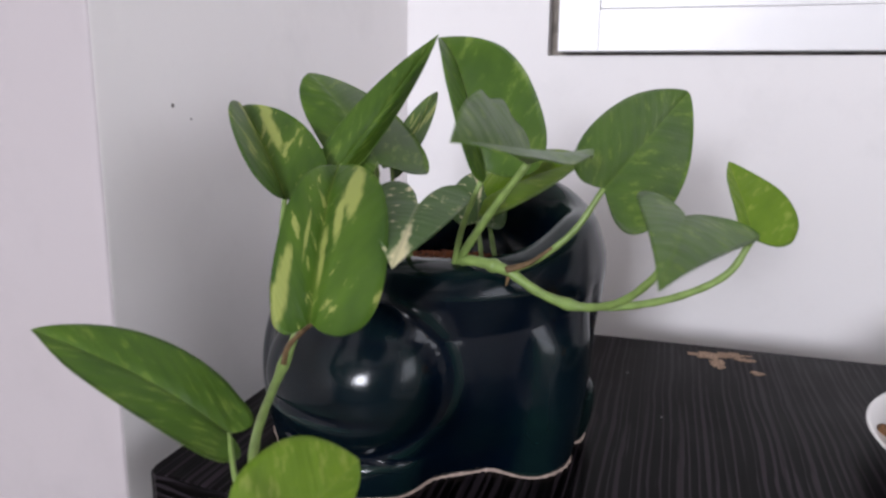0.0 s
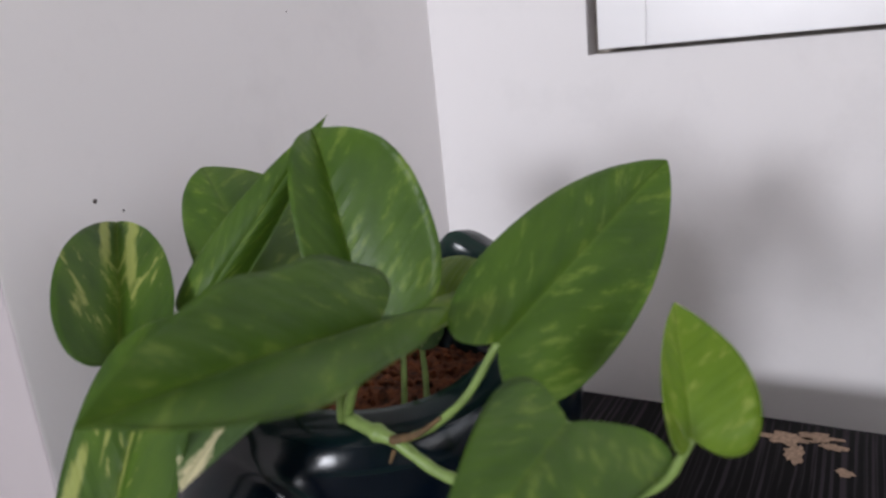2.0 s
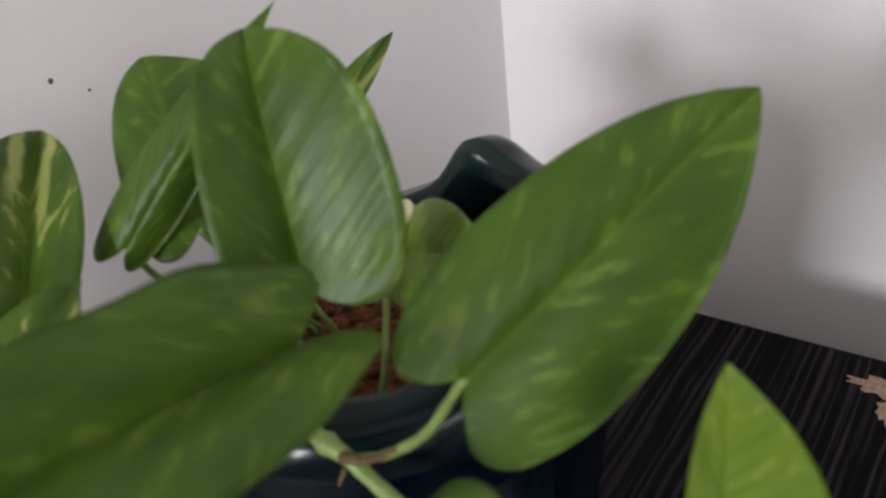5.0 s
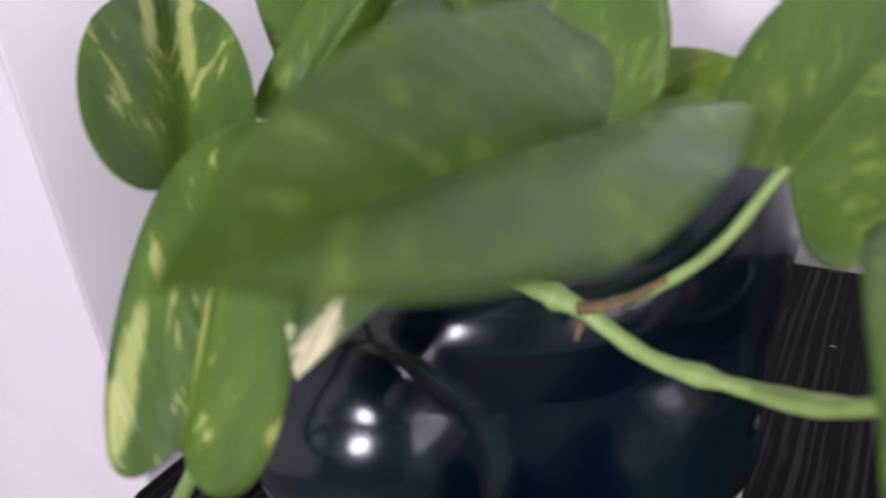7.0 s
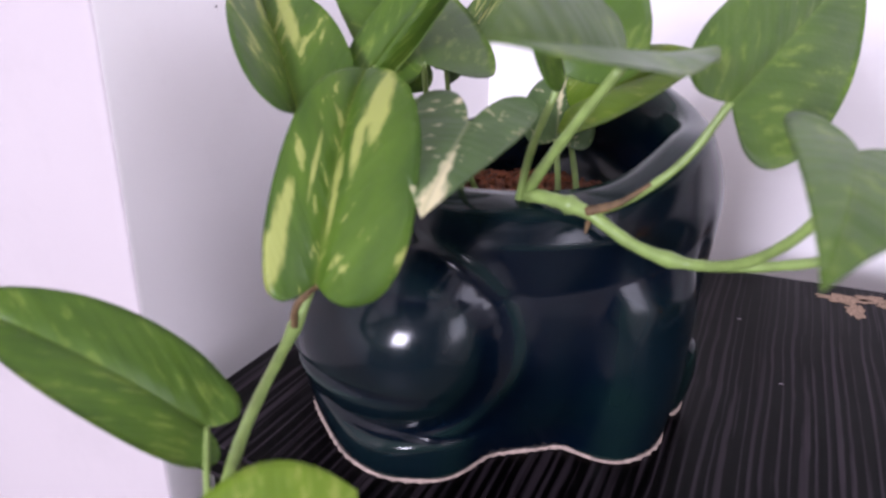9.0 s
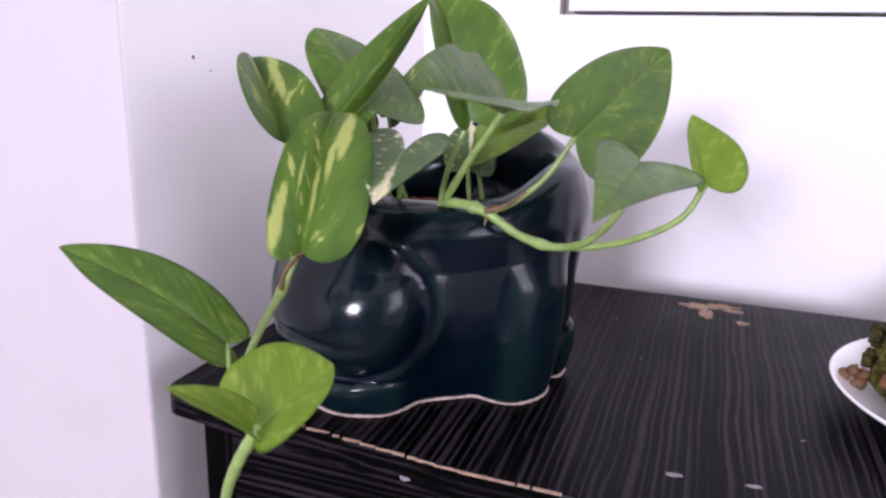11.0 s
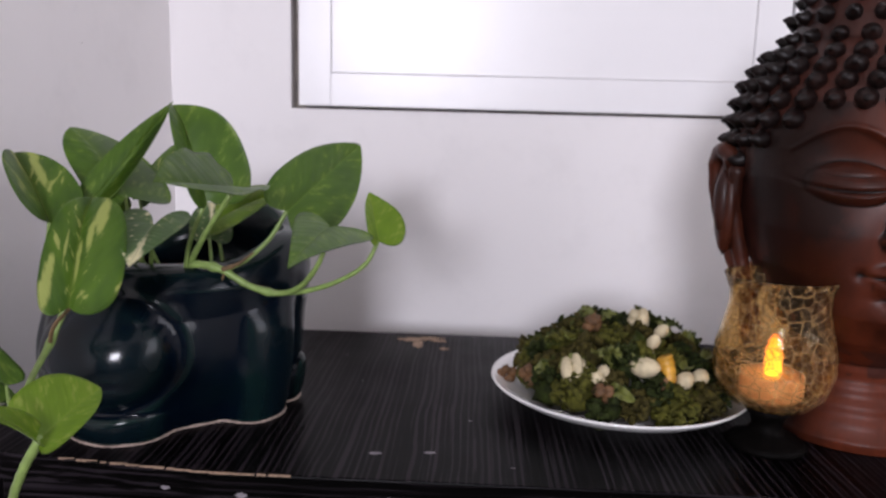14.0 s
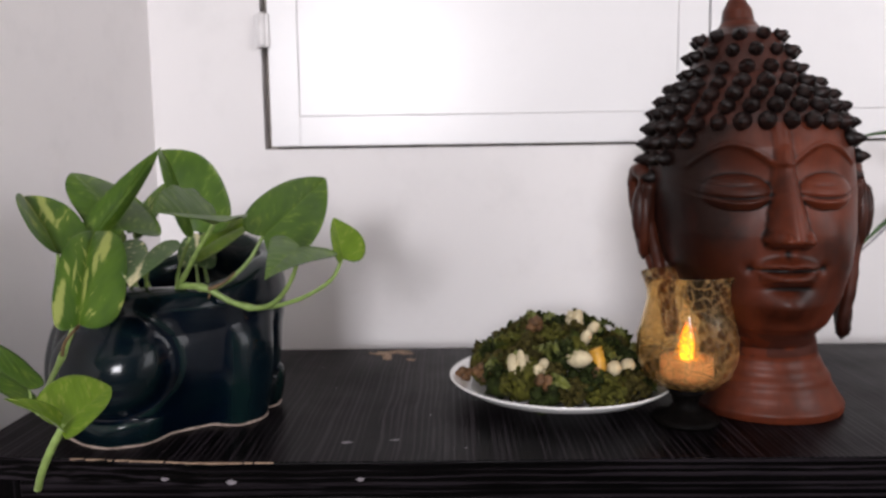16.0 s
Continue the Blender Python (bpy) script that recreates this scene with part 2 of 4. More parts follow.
M_LEAF_STREAK = leaf_skin("pothos_leaf_streaked", DEEP, FRESH, YELLOW, -0.06, 4.1, [(0.80, -0.10, 0.30, 0.05), (0.62, 0.13, 0.34, 0.06), (0.85, 0.16, 0.2, 0.06)])
M_LEAF_MARBLED = leaf_skin("pothos_leaf_marbled", DEEP, FRESH, YELLOW, -0.10, 5.6, [(0.08, -0.36, 0.20, 0.11), (0.24, -0.34, 0.14, 0.08), (0.76, 0.20, 0.24, 0.075), (0.58, 0.12, 0.16, 0.04), (0.34, 0.03, 0.22, 0.03), (0.45, -0.16, 0.16, 0.025)])
M_LEAF_CREAM = leaf_skin("pothos_leaf_cream", (0.060, 0.110, 0.035), (0.095, 0.17, 0.05), IVORY, -0.07, 7.7, [(0.70, 0.02, 0.34, 0.05), (0.92, 0.02, 0.22, 0.10)])
M_LEAF_YOUNG = leaf_skin("pothos_leaf_young", (0.100, 0.185, 0.010), (0.150, 0.250, 0.014), (0.24, 0.32, 0.05), -0.02, 2.2)
M_UNDER = plain("pothos_leaf_underside", (0.19, 0.25, 0.11), 0.55, 0.2, 180, relief=0.25)
M_STEM = plain("pothos_stem_green", (0.22, 0.32, 0.085), 0.42, 0.2, 150, relief=0.15)
M_STEM_BROWN = plain("dry_brown_sheath", (0.14, 0.085, 0.035), 0.7, 0.4, 300, relief=0.4)
# last value: x around which the painted left-side shade sets in
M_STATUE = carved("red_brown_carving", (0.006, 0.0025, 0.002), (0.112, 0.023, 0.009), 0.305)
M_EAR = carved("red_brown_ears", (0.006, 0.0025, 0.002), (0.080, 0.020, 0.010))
# dark scalp colour, also used for the shade painted under the chin
M_SCALP_SHADE = carved("dark_scalp_and_shade", (0.008, 0.0035, 0.003), (0.060, 0.018, 0.012))
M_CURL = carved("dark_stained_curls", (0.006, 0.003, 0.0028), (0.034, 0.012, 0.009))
M_KALE = plain("dark_green_florets", (0.018, 0.026, 0.003), 0.85, 0.6, 300, relief=0.8, depth=0.001, gloss=0.2)
M_KALE_OLIVE = plain("olive_florets", (0.075, 0.074, 0.010), 0.85, 0.6, 300, relief=0.8, depth=0.001, gloss=0.2)
M_KALE_BROWN = plain("brown_green_florets", (0.052, 0.043, 0.008), 0.85, 0.6, 300, relief=0.8, depth=0.001, gloss=0.2)
M_KALE_PALE = plain("olive_green_leaf", (0.13, 0.145, 0.025), 0.6, 0.4, 160, relief=0.4)
M_IVORY = plain("ivory_pieces", (0.56, 0.48, 0.31), 0.75, 0.25, 160, relief=0.5)
M_NUT = plain("walnut_brown", (0.13, 0.062, 0.022), 0.7, 0.5, 200, relief=0.5)
M_YELLOW = plain("mustard_yellow_strip", (0.60, 0.31, 0.03), 0.4, 0.25, 150)
M_WAX = plain("pale_wax", (0.88, 0.58, 0.52), 0.45, 0.06, 80, relief=0.05)
M_FOOT = plain("blackened_wood", (0.0025, 0.002, 0.0018), 0.55, 0.3, 200, gloss=0.04)
M_MARK = plain("dark_nick", (0.10, 0.085, 0.08), 0.9)
M_BLADE = plain("long_leaf_green", (0.05, 0.12, 0.03), 0.45, 0.3, 90)
M_CABLE = plain("grey_cord", (0.20, 0.20, 0.22), 0.6)
M_TERRA = plain("terracotta", (0.32, 0.13, 0.07), 0.8, 0.2, 90)
M_METAL = plain("painted_hinge", (0.72, 0.70, 0.70), 0.35, 0.08, 90)

M_GLASS, gn, gl, gb = mat("amber_crackle_glass")
gb.inputs["Base Color"].default_value = (0.985, 0.80, 0.47, 1)
gb.inputs["Transmission Weight"].default_value, gb.inputs["Roughness"].default_value, gb.inputs["IOR"].default_value = 1.0, 0.03, 1.20
vor = node(gn, "TexVoronoi", Scale=135.0, Randomness=1.0)
vor.feature = "DISTANCE_TO_EDGE"
gl.new(coords(gn, gl), vor.inputs["Vector"])
crack = ramp(gn, [(0.0, 0.0), (0.030, 1.0)])
gl.new(vor.outputs["Distance"], crack.inputs[0])
bump(gn, gl, crack.outputs[0], 0.4, 0.0005, gb)
gl.new(mixrgb(gn, gl, crack.outputs[0], (0.85, 0.52, 0.18), (0.98, 0.77, 0.44)), gb.inputs["Base Color"])
grough = ramp(gn, [(0.0, 0.22), (1.0, 0.03)])
clear = ramp(gn, [(0.0, 0.55), (1.0, 0.985)])
gl.new(crack.outputs[0], clear.inputs[0])
gl.new(clear.outputs[0], gb.inputs["Transmission Weight"])
gl.new(crack.outputs[0], grough.inputs[0])
gl.new(grough.outputs[0], gb.inputs["Roughness"])

M_FLAME, fn, fl, fb = mat("led_flame_glow")
fb.inputs["Base Color"].default_value = (1.0, 0.5, 0.1, 1)
fg = fn.new("ShaderNodeTexCoord")
fs = fn.new("ShaderNodeSeparateXYZ")
fl.new(fg.outputs["Generated"], fs.inputs[0])
fr = ramp(fn, [(0.0, (1.0, 0.62, 0.05)), (0.45, (1.0, 0.42, 0.03)), (1.0, (0.95, 0.17, 0.01))])
fl.new(fs.outputs[2], fr.inputs[0])
fl.new(fr.outputs[0], fb.inputs["Emission Color"])
fb.inputs["Emission Strength"].default_value = 2.8

M_PANE, pn, pl, pb = mat("window_glass")
pb.inputs["Transmission Weight"].default_value, pb.inputs["Roughness"].default_value = 1.0, 0.0


# ---- mesh tools ----
def mesh_of(name, verts, faces, mats, uvs=None, smooth=True, slots=None):
    me = bpy.data.meshes.new(name)
    me.from_pydata([tuple(v) for v in verts], [], faces)
    for m in (mats if isinstance(mats, (list, tuple)) else [mats]):
        me.materials.append(m)
    if slots is not None:
        me.polygons.foreach_set("material_index", slots)
    me.polygons.foreach_set("use_smooth", [smooth] * len(me.polygons))
    if uvs is not None:
        layer = me.uv_layers.new(name="UVMap")
        for lp in me.loops:
            layer.data[lp.index].uv = uvs[lp.vertex_index]
    me.update()
    return me


def thing(name, base, label, category, group="", kind=""):
    ob = new(name)
    ob.location = base
    ob.empty_display_size = 0.02
    return tagged(ob, label, category, group, kind)


def under(ob, parent):
    """Hang ob, built in world places, under parent."""
    top, m = parent, Matrix.Identity(4)
    while top is not None:
        m = top.matrix_basis.copy() @ m if top.parent is None else top.matrix_parent_inverse @ top.matrix_basis @ m
        top = top.parent
    ob.parent = parent
    ob.matrix_parent_inverse = m.inverted()
    return ob


def piece(name, me, parent=None, label=""):
    ob = new(name, me)
    if label:
        ob["label"] = label
    return under(ob, parent) if parent else ob


def boxes(parts):
    """Verts and faces of several boxes (x0, x1, y0, y1, z0, z1)."""
    vs, fs = [], []
    for x0, x1, y0, y1, z0, z1 in parts:
        o = len(vs)
        vs += [(x, y, z) for z in (z0, z1) for y in (y0, y1) for x in (x0, x1)]
        fs += [tuple(o + i for i in q) for q in ((0, 2, 3, 1), (4, 5, 7, 6), (0, 1, 5, 4), (2, 6, 7, 3), (0, 4, 6, 2), (1, 3, 7, 5))]
    return vs, fs


def box_mesh(name, parts, m, bevel=0.0):
    vs, fs = boxes(parts)
    if not bevel:
        return mesh_of(name, vs, fs, m, smooth=False)
    bm = bmesh.new()
    bv = [bm.verts.new(v) for v in vs]
    for f in fs:
        bm.faces.new([bv[i] for i in f])
    bmesh.ops.bevel(bm, geom=bm.edges[:], offset=bevel, segments=2, affect="EDGES", profile=0.5)
    me = bpy.data.meshes.new(name)
    bm.to_mesh(me)
    bm.free()
    me.materials.append(m)
    return me


def lathe(profile, centre, steps=48, wobble=0.0):
    """A turned form from (radius, height) pairs."""
    vs, fs = [], []
    for r, z in profile:
        for k in range(steps):
            a = 2 * math.pi * k / steps
            rr = r * (1 + wobble * math.sin(3 * a + z * 40))
            vs.append((centre[0] + rr * math.cos(a), centre[1] + rr * math.sin(a), centre[2] + z))
    for i in range(len(profile) - 1):
        for k in range(steps):
            j = (k + 1) % steps
            fs.append((i * steps + k, i * steps + j, (i + 1) * steps + j, (i + 1) * steps + k))
    if profile[0][0] > 0:
        fs.append(tuple(range(steps))[::-1])
    fs.append(tuple((len(profile) - 1) * steps + k for k in range(steps)))
    return vs, fs


def spline(points, n):
    """Points along a smooth curve through the given ones."""
    p = [Vector(points[0]) * 2 - Vector(points[1])] + [Vector(q) for q in points] + [Vector(points[-1]) * 2 - Vector(points[-2])]
    out = []
    for i in range(1, len(p) - 2):
        for k in range(n):
            t = k / n
            a, b, c, d = p[i - 1:i + 3]
            out.append(0.5 * (2 * b + (c - a) * t + (2 * a - 5 * b + 4 * c - d) * t * t + (3 * b - a - 3 * c + d) * t ** 3))
    return out + [p[-2]]


def tube(points, r0, r1, n=8, sides=10, nodes=()):
    """A tapered stalk through points; nodes: shares of its length where it swells."""
    c = spline(points, n)
    vs, fs = [], []
    side = Vector((0.3, 0.9, 0.2))
    for i, q in enumerate(c):
        d = (c[min(i + 1, len(c) - 1)] - c[max(i - 1, 0)]).normalized()
        side = (side - d * side.dot(d)).normalized()
        up = d.cross(side)
        s = i / (len(c) - 1)
        r = r0 + (r1 - r0) * s
        for nd in nodes:
            r *= 1 + 0.45 * math.exp(-((s - nd) / 0.025) ** 2)
        r *= 1 + 0.05 * math.sin(i * 1.7)
        for k in range(sides):
            a = 2 * math.pi * k / sides
            vs.append(q + r * (side * math.cos(a) + up * math.sin(a)))
    for i in range(len(c) - 1):
        for k in range(sides):
            j = (k + 1) % sides
            fs.append((i * sides + k, i * sides + j, (i + 1) * sides + j, (i + 1) * sides + k))
    fs.append(tuple(range(sides))[::-1])
    fs.append(tuple((len(c) - 1) * sides + k for k in range(sides)))
    return vs, fs


# half outlines along a blade's length: how far along the midrib, share of the half width
HEART = [(0.0, 0.0), (-0.06, 0.18), (-0.10, 0.46), (-0.05, 0.76), (0.11, 0.97), (0.33, 1.0), (0.56, 0.88), (0.75, 0.64), (0.88, 0.36), (0.96, 0.13), (1.0, 0.0)]
BROAD = [(0.0, 0.0), (-0.07, 0.22), (-0.10, 0.50), (-0.05, 0.80), (0.12, 0.98), (0.36, 1.0), (0.60, 0.92), (0.79, 0.72), (0.91, 0.44), (0.97, 0.17), (1.0, 0.0)]
LOBED = [(0.0, 0.0), (-0.16, 0.16), (-0.26, 0.42), (-0.20, 0.78), (0.02, 1.0), (0.26, 0.94), (0.50, 0.72), (0.72, 0.46), (0.87, 0.24), (0.96, 0.08), (1.0, 0.0)]
SPADE = [(0.0, 0.0), (-0.05, 0.30), (-0.09, 0.66), (-0.05, 0.95), (0.06, 1.0), (0.24, 0.88), (0.45, 0.66), (0.68, 0.40), (0.86, 0.18), (0.96, 0.06), (1.0, 0.0)]


def leaf_mesh(name, base, tip, left, right, m, arch=0.0, cup=0.0, wave=0.0, seed=0, narrow=1.0, hook=0.0, taper=0.0, under_skin=None, outline=None, sag=(0, 0, 0)):
    """A heart-shaped blade. left, right: how far, and which way, its edges lie from the midrib at the widest place.
    arch: rise of the midrib; cup: rise of the edges; wave: rippled edge; hook: the tip bends down; sag: how the right half sinks towards the tip."""
    base, tip, left, right = Vector(base), Vector(tip), Vector(left), Vector(right)
    axis = tip - base
    n = (right - left).cross(axis).normalized()
    if n.z < 0 and abs(n.z) > 0.25:
        n = -n
    length = axis.length
    edge = spline([(a, b, 0) for a, b in outline or HEART], 4)
    na, nb = len(edge), 8
    vs, uv, fs = [], [], []

    def place(x, y, off, sgn):
        q = base + axis * x + n * (arch * length * 4 * x * (1 - x) if x > 0 else 0)
        q = q - n * (hook * length * max(0.0, x - 0.7) ** 2 * 11)
        ripple = wave * length * math.sin(x * 17 + sgn * 1.3 + seed) * abs(y) ** 2
        crease = 0.02 * length * (1 - math.exp(-abs(y) * 9))
        return q + (off + Vector(sag) * max(0.0, x) * (sgn > 0)) * (y * narrow) + n * (cup * length * y * y + ripple + crease)

    for sgn, off in ((-1, left), (1, right)):
        o = len(vs)
        for i, e in enumerate(edge):
            mid = max(0.0, min(1.0, (i / (na - 1) - 0.12) / 0.88)) ** 1.1
            for k in range(nb + 1):
                b = k / nb
                x, y = mid + (e.x - mid) * b, e.y * b * max(0.02, 1 - e.x) ** taper
                vs.append(place(x, y, off, sgn))
                uv.append((x, sgn * y * 0.5))
        for i in range(na - 1):
            for k in range(nb):
                a = o + i * (nb + 1) + k
                q = (a, a + 1, a + nb + 2, a + nb + 1)
                fs.append(q if sgn > 0 else q[::-1])
    top = len(vs)
    thick = n * 0.0005
    vs += [v - thick for v in vs]
    uv += uv[:top]
    fs += [tuple(i + top for i in f[::-1]) for f in fs]
    nf = len(fs) // 2
    for h in (0, 1):                                   # close the rim
        o = h * na * (nb + 1)
        for i in range(na - 1):
            a, b = o + i * (nb + 1) + nb, o + (i + 1) * (nb + 1) + nb
            fs.append((a, b, b + top, a + top))
    return mesh_of(name, vs, fs, [m, under_skin or m], uv, True, [0] * nf + [1] * nf + [0] * (len(fs) - 2 * nf))


def edge_offset(base, tip, edge, outline):
    """Half-width vector of a blade whose margin passes through the point edge."""
    base, axis = Vector(base), Vector(tip) - Vector(base)
    d = Vector(edge) - base
    u = d.dot(axis) / axis.length_squared
    share = float(np.interp(max(0.08, min(0.8, u)), [a for a, _ in outline[4:]], [b for _, b in outline[4:]]))
    return (d - axis * u) / max(0.3, share)


def ico(level):
    bm = bmesh.new()
    bmesh.ops.create_icosphere(bm, subdivisions=level, radius=1.0)
    vs = [v.co.copy() for v in bm.verts]
    fs = [tuple(v.index for v in f.verts) for f in bm.faces]
    bm.free()
    return vs, fs


def blobs(name, spec, m, level=2, rough=0.0):
    """One mesh of several lumps: (centre, (rx, ry, rz), spin)."""
    bv, bf = ico(level)
    vs, fs = [], []
    for c, s, spin in spec:
        o = len(vs)
        rot = Euler(spin).to_matrix()
        for v in bv:
            k = 1 + rough * noise.noise(Vector(v) * 2.1 + Vector(c) * 300)
            vs.append(Vector(c) + rot @ Vector((v.x * s[0], v.y * s[1], v.z * s[2])) * k)
        fs += [tuple(o + i for i in f) for f in bf]
    return mesh_of(name, vs, fs, m)


# ---- the room ----
TOP = 0.80                                             # height of the cabinet's top
CORNER, ARRIS = (-0.252, 0.0), (-0.290, -0.350)        # where the side wall meets the back wall, and its outer edge
EAST, WEST, HIGH = EAST_X, -1.6, 2.6
DX0, DX1, DX2, DZ0, DZ1 = -0.124, 0.388, 0.900, 1.013, 1.75   # cupboard opening in the back wall

back = box_mesh("wall_north", [
    (CORNER[0] - 0.3, DX0, 0, 0.14, 0, HIGH), (DX0, DX2, 0, 0.14, 0, DZ0),
    (DX0, DX2, 0, 0.14, DZ1, HIGH), (DX2, EAST + 0.12, 0, 0.14, 0, HIGH)], M_WALL)
tagged(piece("wall_north", back), "white painted plaster wall behind the black cabinet", "wall", kind="structure")
cup_back = box_mesh("trim", [(DX0 - 0.0, DX2, 0.020, 0.139, DZ0, DZ1)], M_GAP)
tagged(piece("trim", cup_back), "dark timber lining inside the wall cupboard", "trim", kind="structure")

# side wall of the alcove, slightly askew, with a rounded outer edge, and the wall that returns from it
ax, ay = ARRIS
vs = [(CORNER[0], 0.0), (ax + 0.0003, ay + 0.0024), (ax, ay + 0.0010), (ax - 0.0008, ay + 0.0002), (ax - 0.0022, ay), (WEST, ay + 0.06), (WEST, ay + 0.24), (CORNER[0] - 0.3, 0.3)]
poly = [(x, y, z) for z in (0, HIGH) for x, y in vs]
nv = len(vs)
fs = [(i, (i + 1) % nv, (i + 1) % nv + nv, i + nv) for i in range(nv)]
fs += [tuple(range(nv)), tuple(range(2 * nv - 1, nv - 1, -1))]
tagged(piece("wall_west_return", mesh_of("wall_west_return", poly, [f[::-1] for f in fs], [M_PINK_DIM, M_WALL], None, False, [1, 1] + [0] * (len(fs) - 2))), "pinkish-white plaster wall with a rounded outer edge", "wall", kind="structure")
tagged(piece("wall_west", box_mesh("wall_west", [(WEST - 0.12, WEST, SOUTH, ay + 0.24, 0, HIGH)], M_ROOM)), "plain greyish plaster wall", "wall", kind="structure")
tagged(piece("wall_east", box_mesh("wall_east", [
    (EAST, EAST + 0.12, SOUTH, FILL_WIN[0], 0, HIGH), (EAST, EAST + 0.12, FILL_WIN[1], 0, 0, HIGH),
    (EAST, EAST + 0.12, FILL_WIN[0], FILL_WIN[1], 0, FILL_WIN[2]), (EAST, EAST + 0.12, FILL_WIN[0], FILL_WIN[1], FILL_WIN[3], HIGH)], M_ROOM)), "plain greyish plaster wall", "wall", kind="structure")
wx0, wx1, wz0, wz1 = WIN
tagged(piece("wall_south", box_mesh("wall_south", [
    (WEST - 0.12, wx0, SOUTH - 0.14, SOUTH, 0, HIGH), (wx1, EAST + 0.12, SOUTH - 0.14, SOUTH, 0, HIGH),
    (wx0, wx1, SOUTH - 0.14, SOUTH, 0, wz0), (wx0, wx1, SOUTH - 0.14, SOUTH, wz1, HIGH)], M_DIM)), "plain grey wall with a window", "wall", kind="structure")
tagged(piece("floor", box_mesh("floor", [(WEST - 0.12, EAST + 0.12, SOUTH - 0.14, 0.4, -0.1, 0)], M_FLOOR)), "grey tiled floor", "floor", kind="structure")
tagged(piece("ceiling", box_mesh("ceiling", [(WEST - 0.12, EAST + 0.12, SOUTH - 0.14, 0.4, HIGH, HIGH + 0.1)], M_CEIL)), "white ceiling", "ceiling", kind="structure")
win = tagged(piece("window_1", box_mesh("window_1", [
    (wx0, wx0 + 0.04, SOUTH - 0.10, SOUTH - 0.05, wz0, wz1), (wx1 - 0.04, wx1, SOUTH - 0.10, SOUTH - 0.05, wz0, wz1),
    (wx0 + 0.04, wx1 - 0.04, SOUTH - 0.10, SOUTH - 0.05, wz0, wz0 + 0.04), (wx0 + 0.04, wx1 - 0.04, SOUTH - 0.10, SOUTH - 0.05, wz1 - 0.04, wz1)], M_METAL)), "white framed window", "window", kind="structure")
pane = piece("pane", box_mesh("pane", [(wx0 + 0.04, wx1 - 0.04, SOUTH - 0.078, SOUTH - 0.072, wz0 + 0.04, wz1 - 0.04)], M_PANE), win)
pane.visible_shadow = False
# frame and pane of the added fill window
ey0, ey1, ez0, ez1 = FILL_WIN
win = tagged(piece("fill_window", box_mesh("fill_window", [
    (EAST + 0.04, EAST + 0.09, ey0, ey0 + 0.04, ez0, ez1), (EAST + 0.04, EAST + 0.09, ey1 - 0.04, ey1, ez0, ez1),
    (EAST + 0.04, EAST + 0.09, ey0 + 0.04, ey1 - 0.04, ez0, ez0 + 0.04), (EAST + 0.04, EAST + 0.09, ey0 + 0.04, ey1 - 0.04, ez1 - 0.04, ez1)], M_METAL)), "unseen wide white framed window added for fill light", "window", kind="structure")
pane = piece("pane", box_mesh("pane", [(EAST + 0.062, EAST + 0.068, ey0 + 0.04, ey1 - 0.04, ez0 + 0.04, ez1 - 0.04)], M_PANE), win)
pane.visible_shadow = False


def cupboard_door(x0, x1, label):
    """A painted door with a sunk field, set in its opening with a dark gap round it."""
    d = thing("cupboard_door", (x0, 0, DZ0), label, "cupboard door", "cupboard doors")
    z0, z1, s = DZ0 + 0.0032, DZ1 - 0.004, 0.034
    field = (x0 + s, x1 - s, z0 + s, z1 - s)
    piece("door_frame", box_mesh("door_frame", [
        (x0, field[0], -0.004, 0.016, z0, z1), (field[1], x1, -0.004, 0.016, z0, z1),
        (field[0], field[1], -0.004, 0.016, z0, field[2]), (field[0], field[1], -0.004, 0.016, field[3], z1)], M_DOOR, 0.0008), d)
    piece("door_field", box_mesh("door_field", [(field[0] + 0.0004, field[1] - 0.0004, -0.0030, 0.012, field[2] + 0.0004, field[3] - 0.0004)], M_DOOR, 0.0008), d)
    return d


door = cupboard_door(DX0 + 0.009, DX1 - 0.0012, "glossy white painted cupboard door set in the wall")
cupboard_door(DX1 + 0.0012, DX2 - 0.004, "second glossy white cupboard door beside the first")
hinge = box_mesh("hinge", [(DX0 - 0.004, DX0 + 0.012, -0.009, -0.0045, 1.128, 1.166)], M_METAL, 0.0015)
piece("hinge", hinge, door, "painted-over butt hinge")
kn = lathe([(0.0034, 0), (0.0042, 0.004), (0.0042, 0.034), (0.0034, 0.038)], (DX0 + 0.004, -0.010, 1.128), 14)
piece("hinge_pin", mesh_of("hinge_pin", *kn, M_METAL), door)


# ---- the cabinet ----
X0, X1, YB, YF = -0.248, 1.15, -0.100, -0.402
cab = thing("cabinet", (0.4, -0.25, 0), "black wood-grain laminate cabinet with a chipped top edge", "cabinet")


def front_edge(x):
    """Where the top's front edge runs: it draws back a little towards its left end."""
    return YF + 0.018 * max(0.0, -0.07 - x) / 0.172


bm = bmesh.new()
rim = [(X0, YB), (X0, YF + 0.026), (X0 + 0.0015, YF + 0.0205), (X0 + 0.006, YF + 0.018), (-0.16, YF + 0.0085), (-0.07, YF)]
rim += [(X1, YF), (X1, YB)]
low = [bm.verts.new((x, y, TOP - 0.016)) for x, y in rim]
upp = [bm.verts.new((x, y, TOP)) for x, y in rim]
bm.faces.new(upp)
bm.faces.new(low[::-1])
for i in range(len(rim)):
    j = (i + 1) % len(rim)
    bm.faces.new((low[i], low[j], upp[j], upp[i]))
bmesh.ops.recalc_face_normals(bm, faces=bm.faces[:])
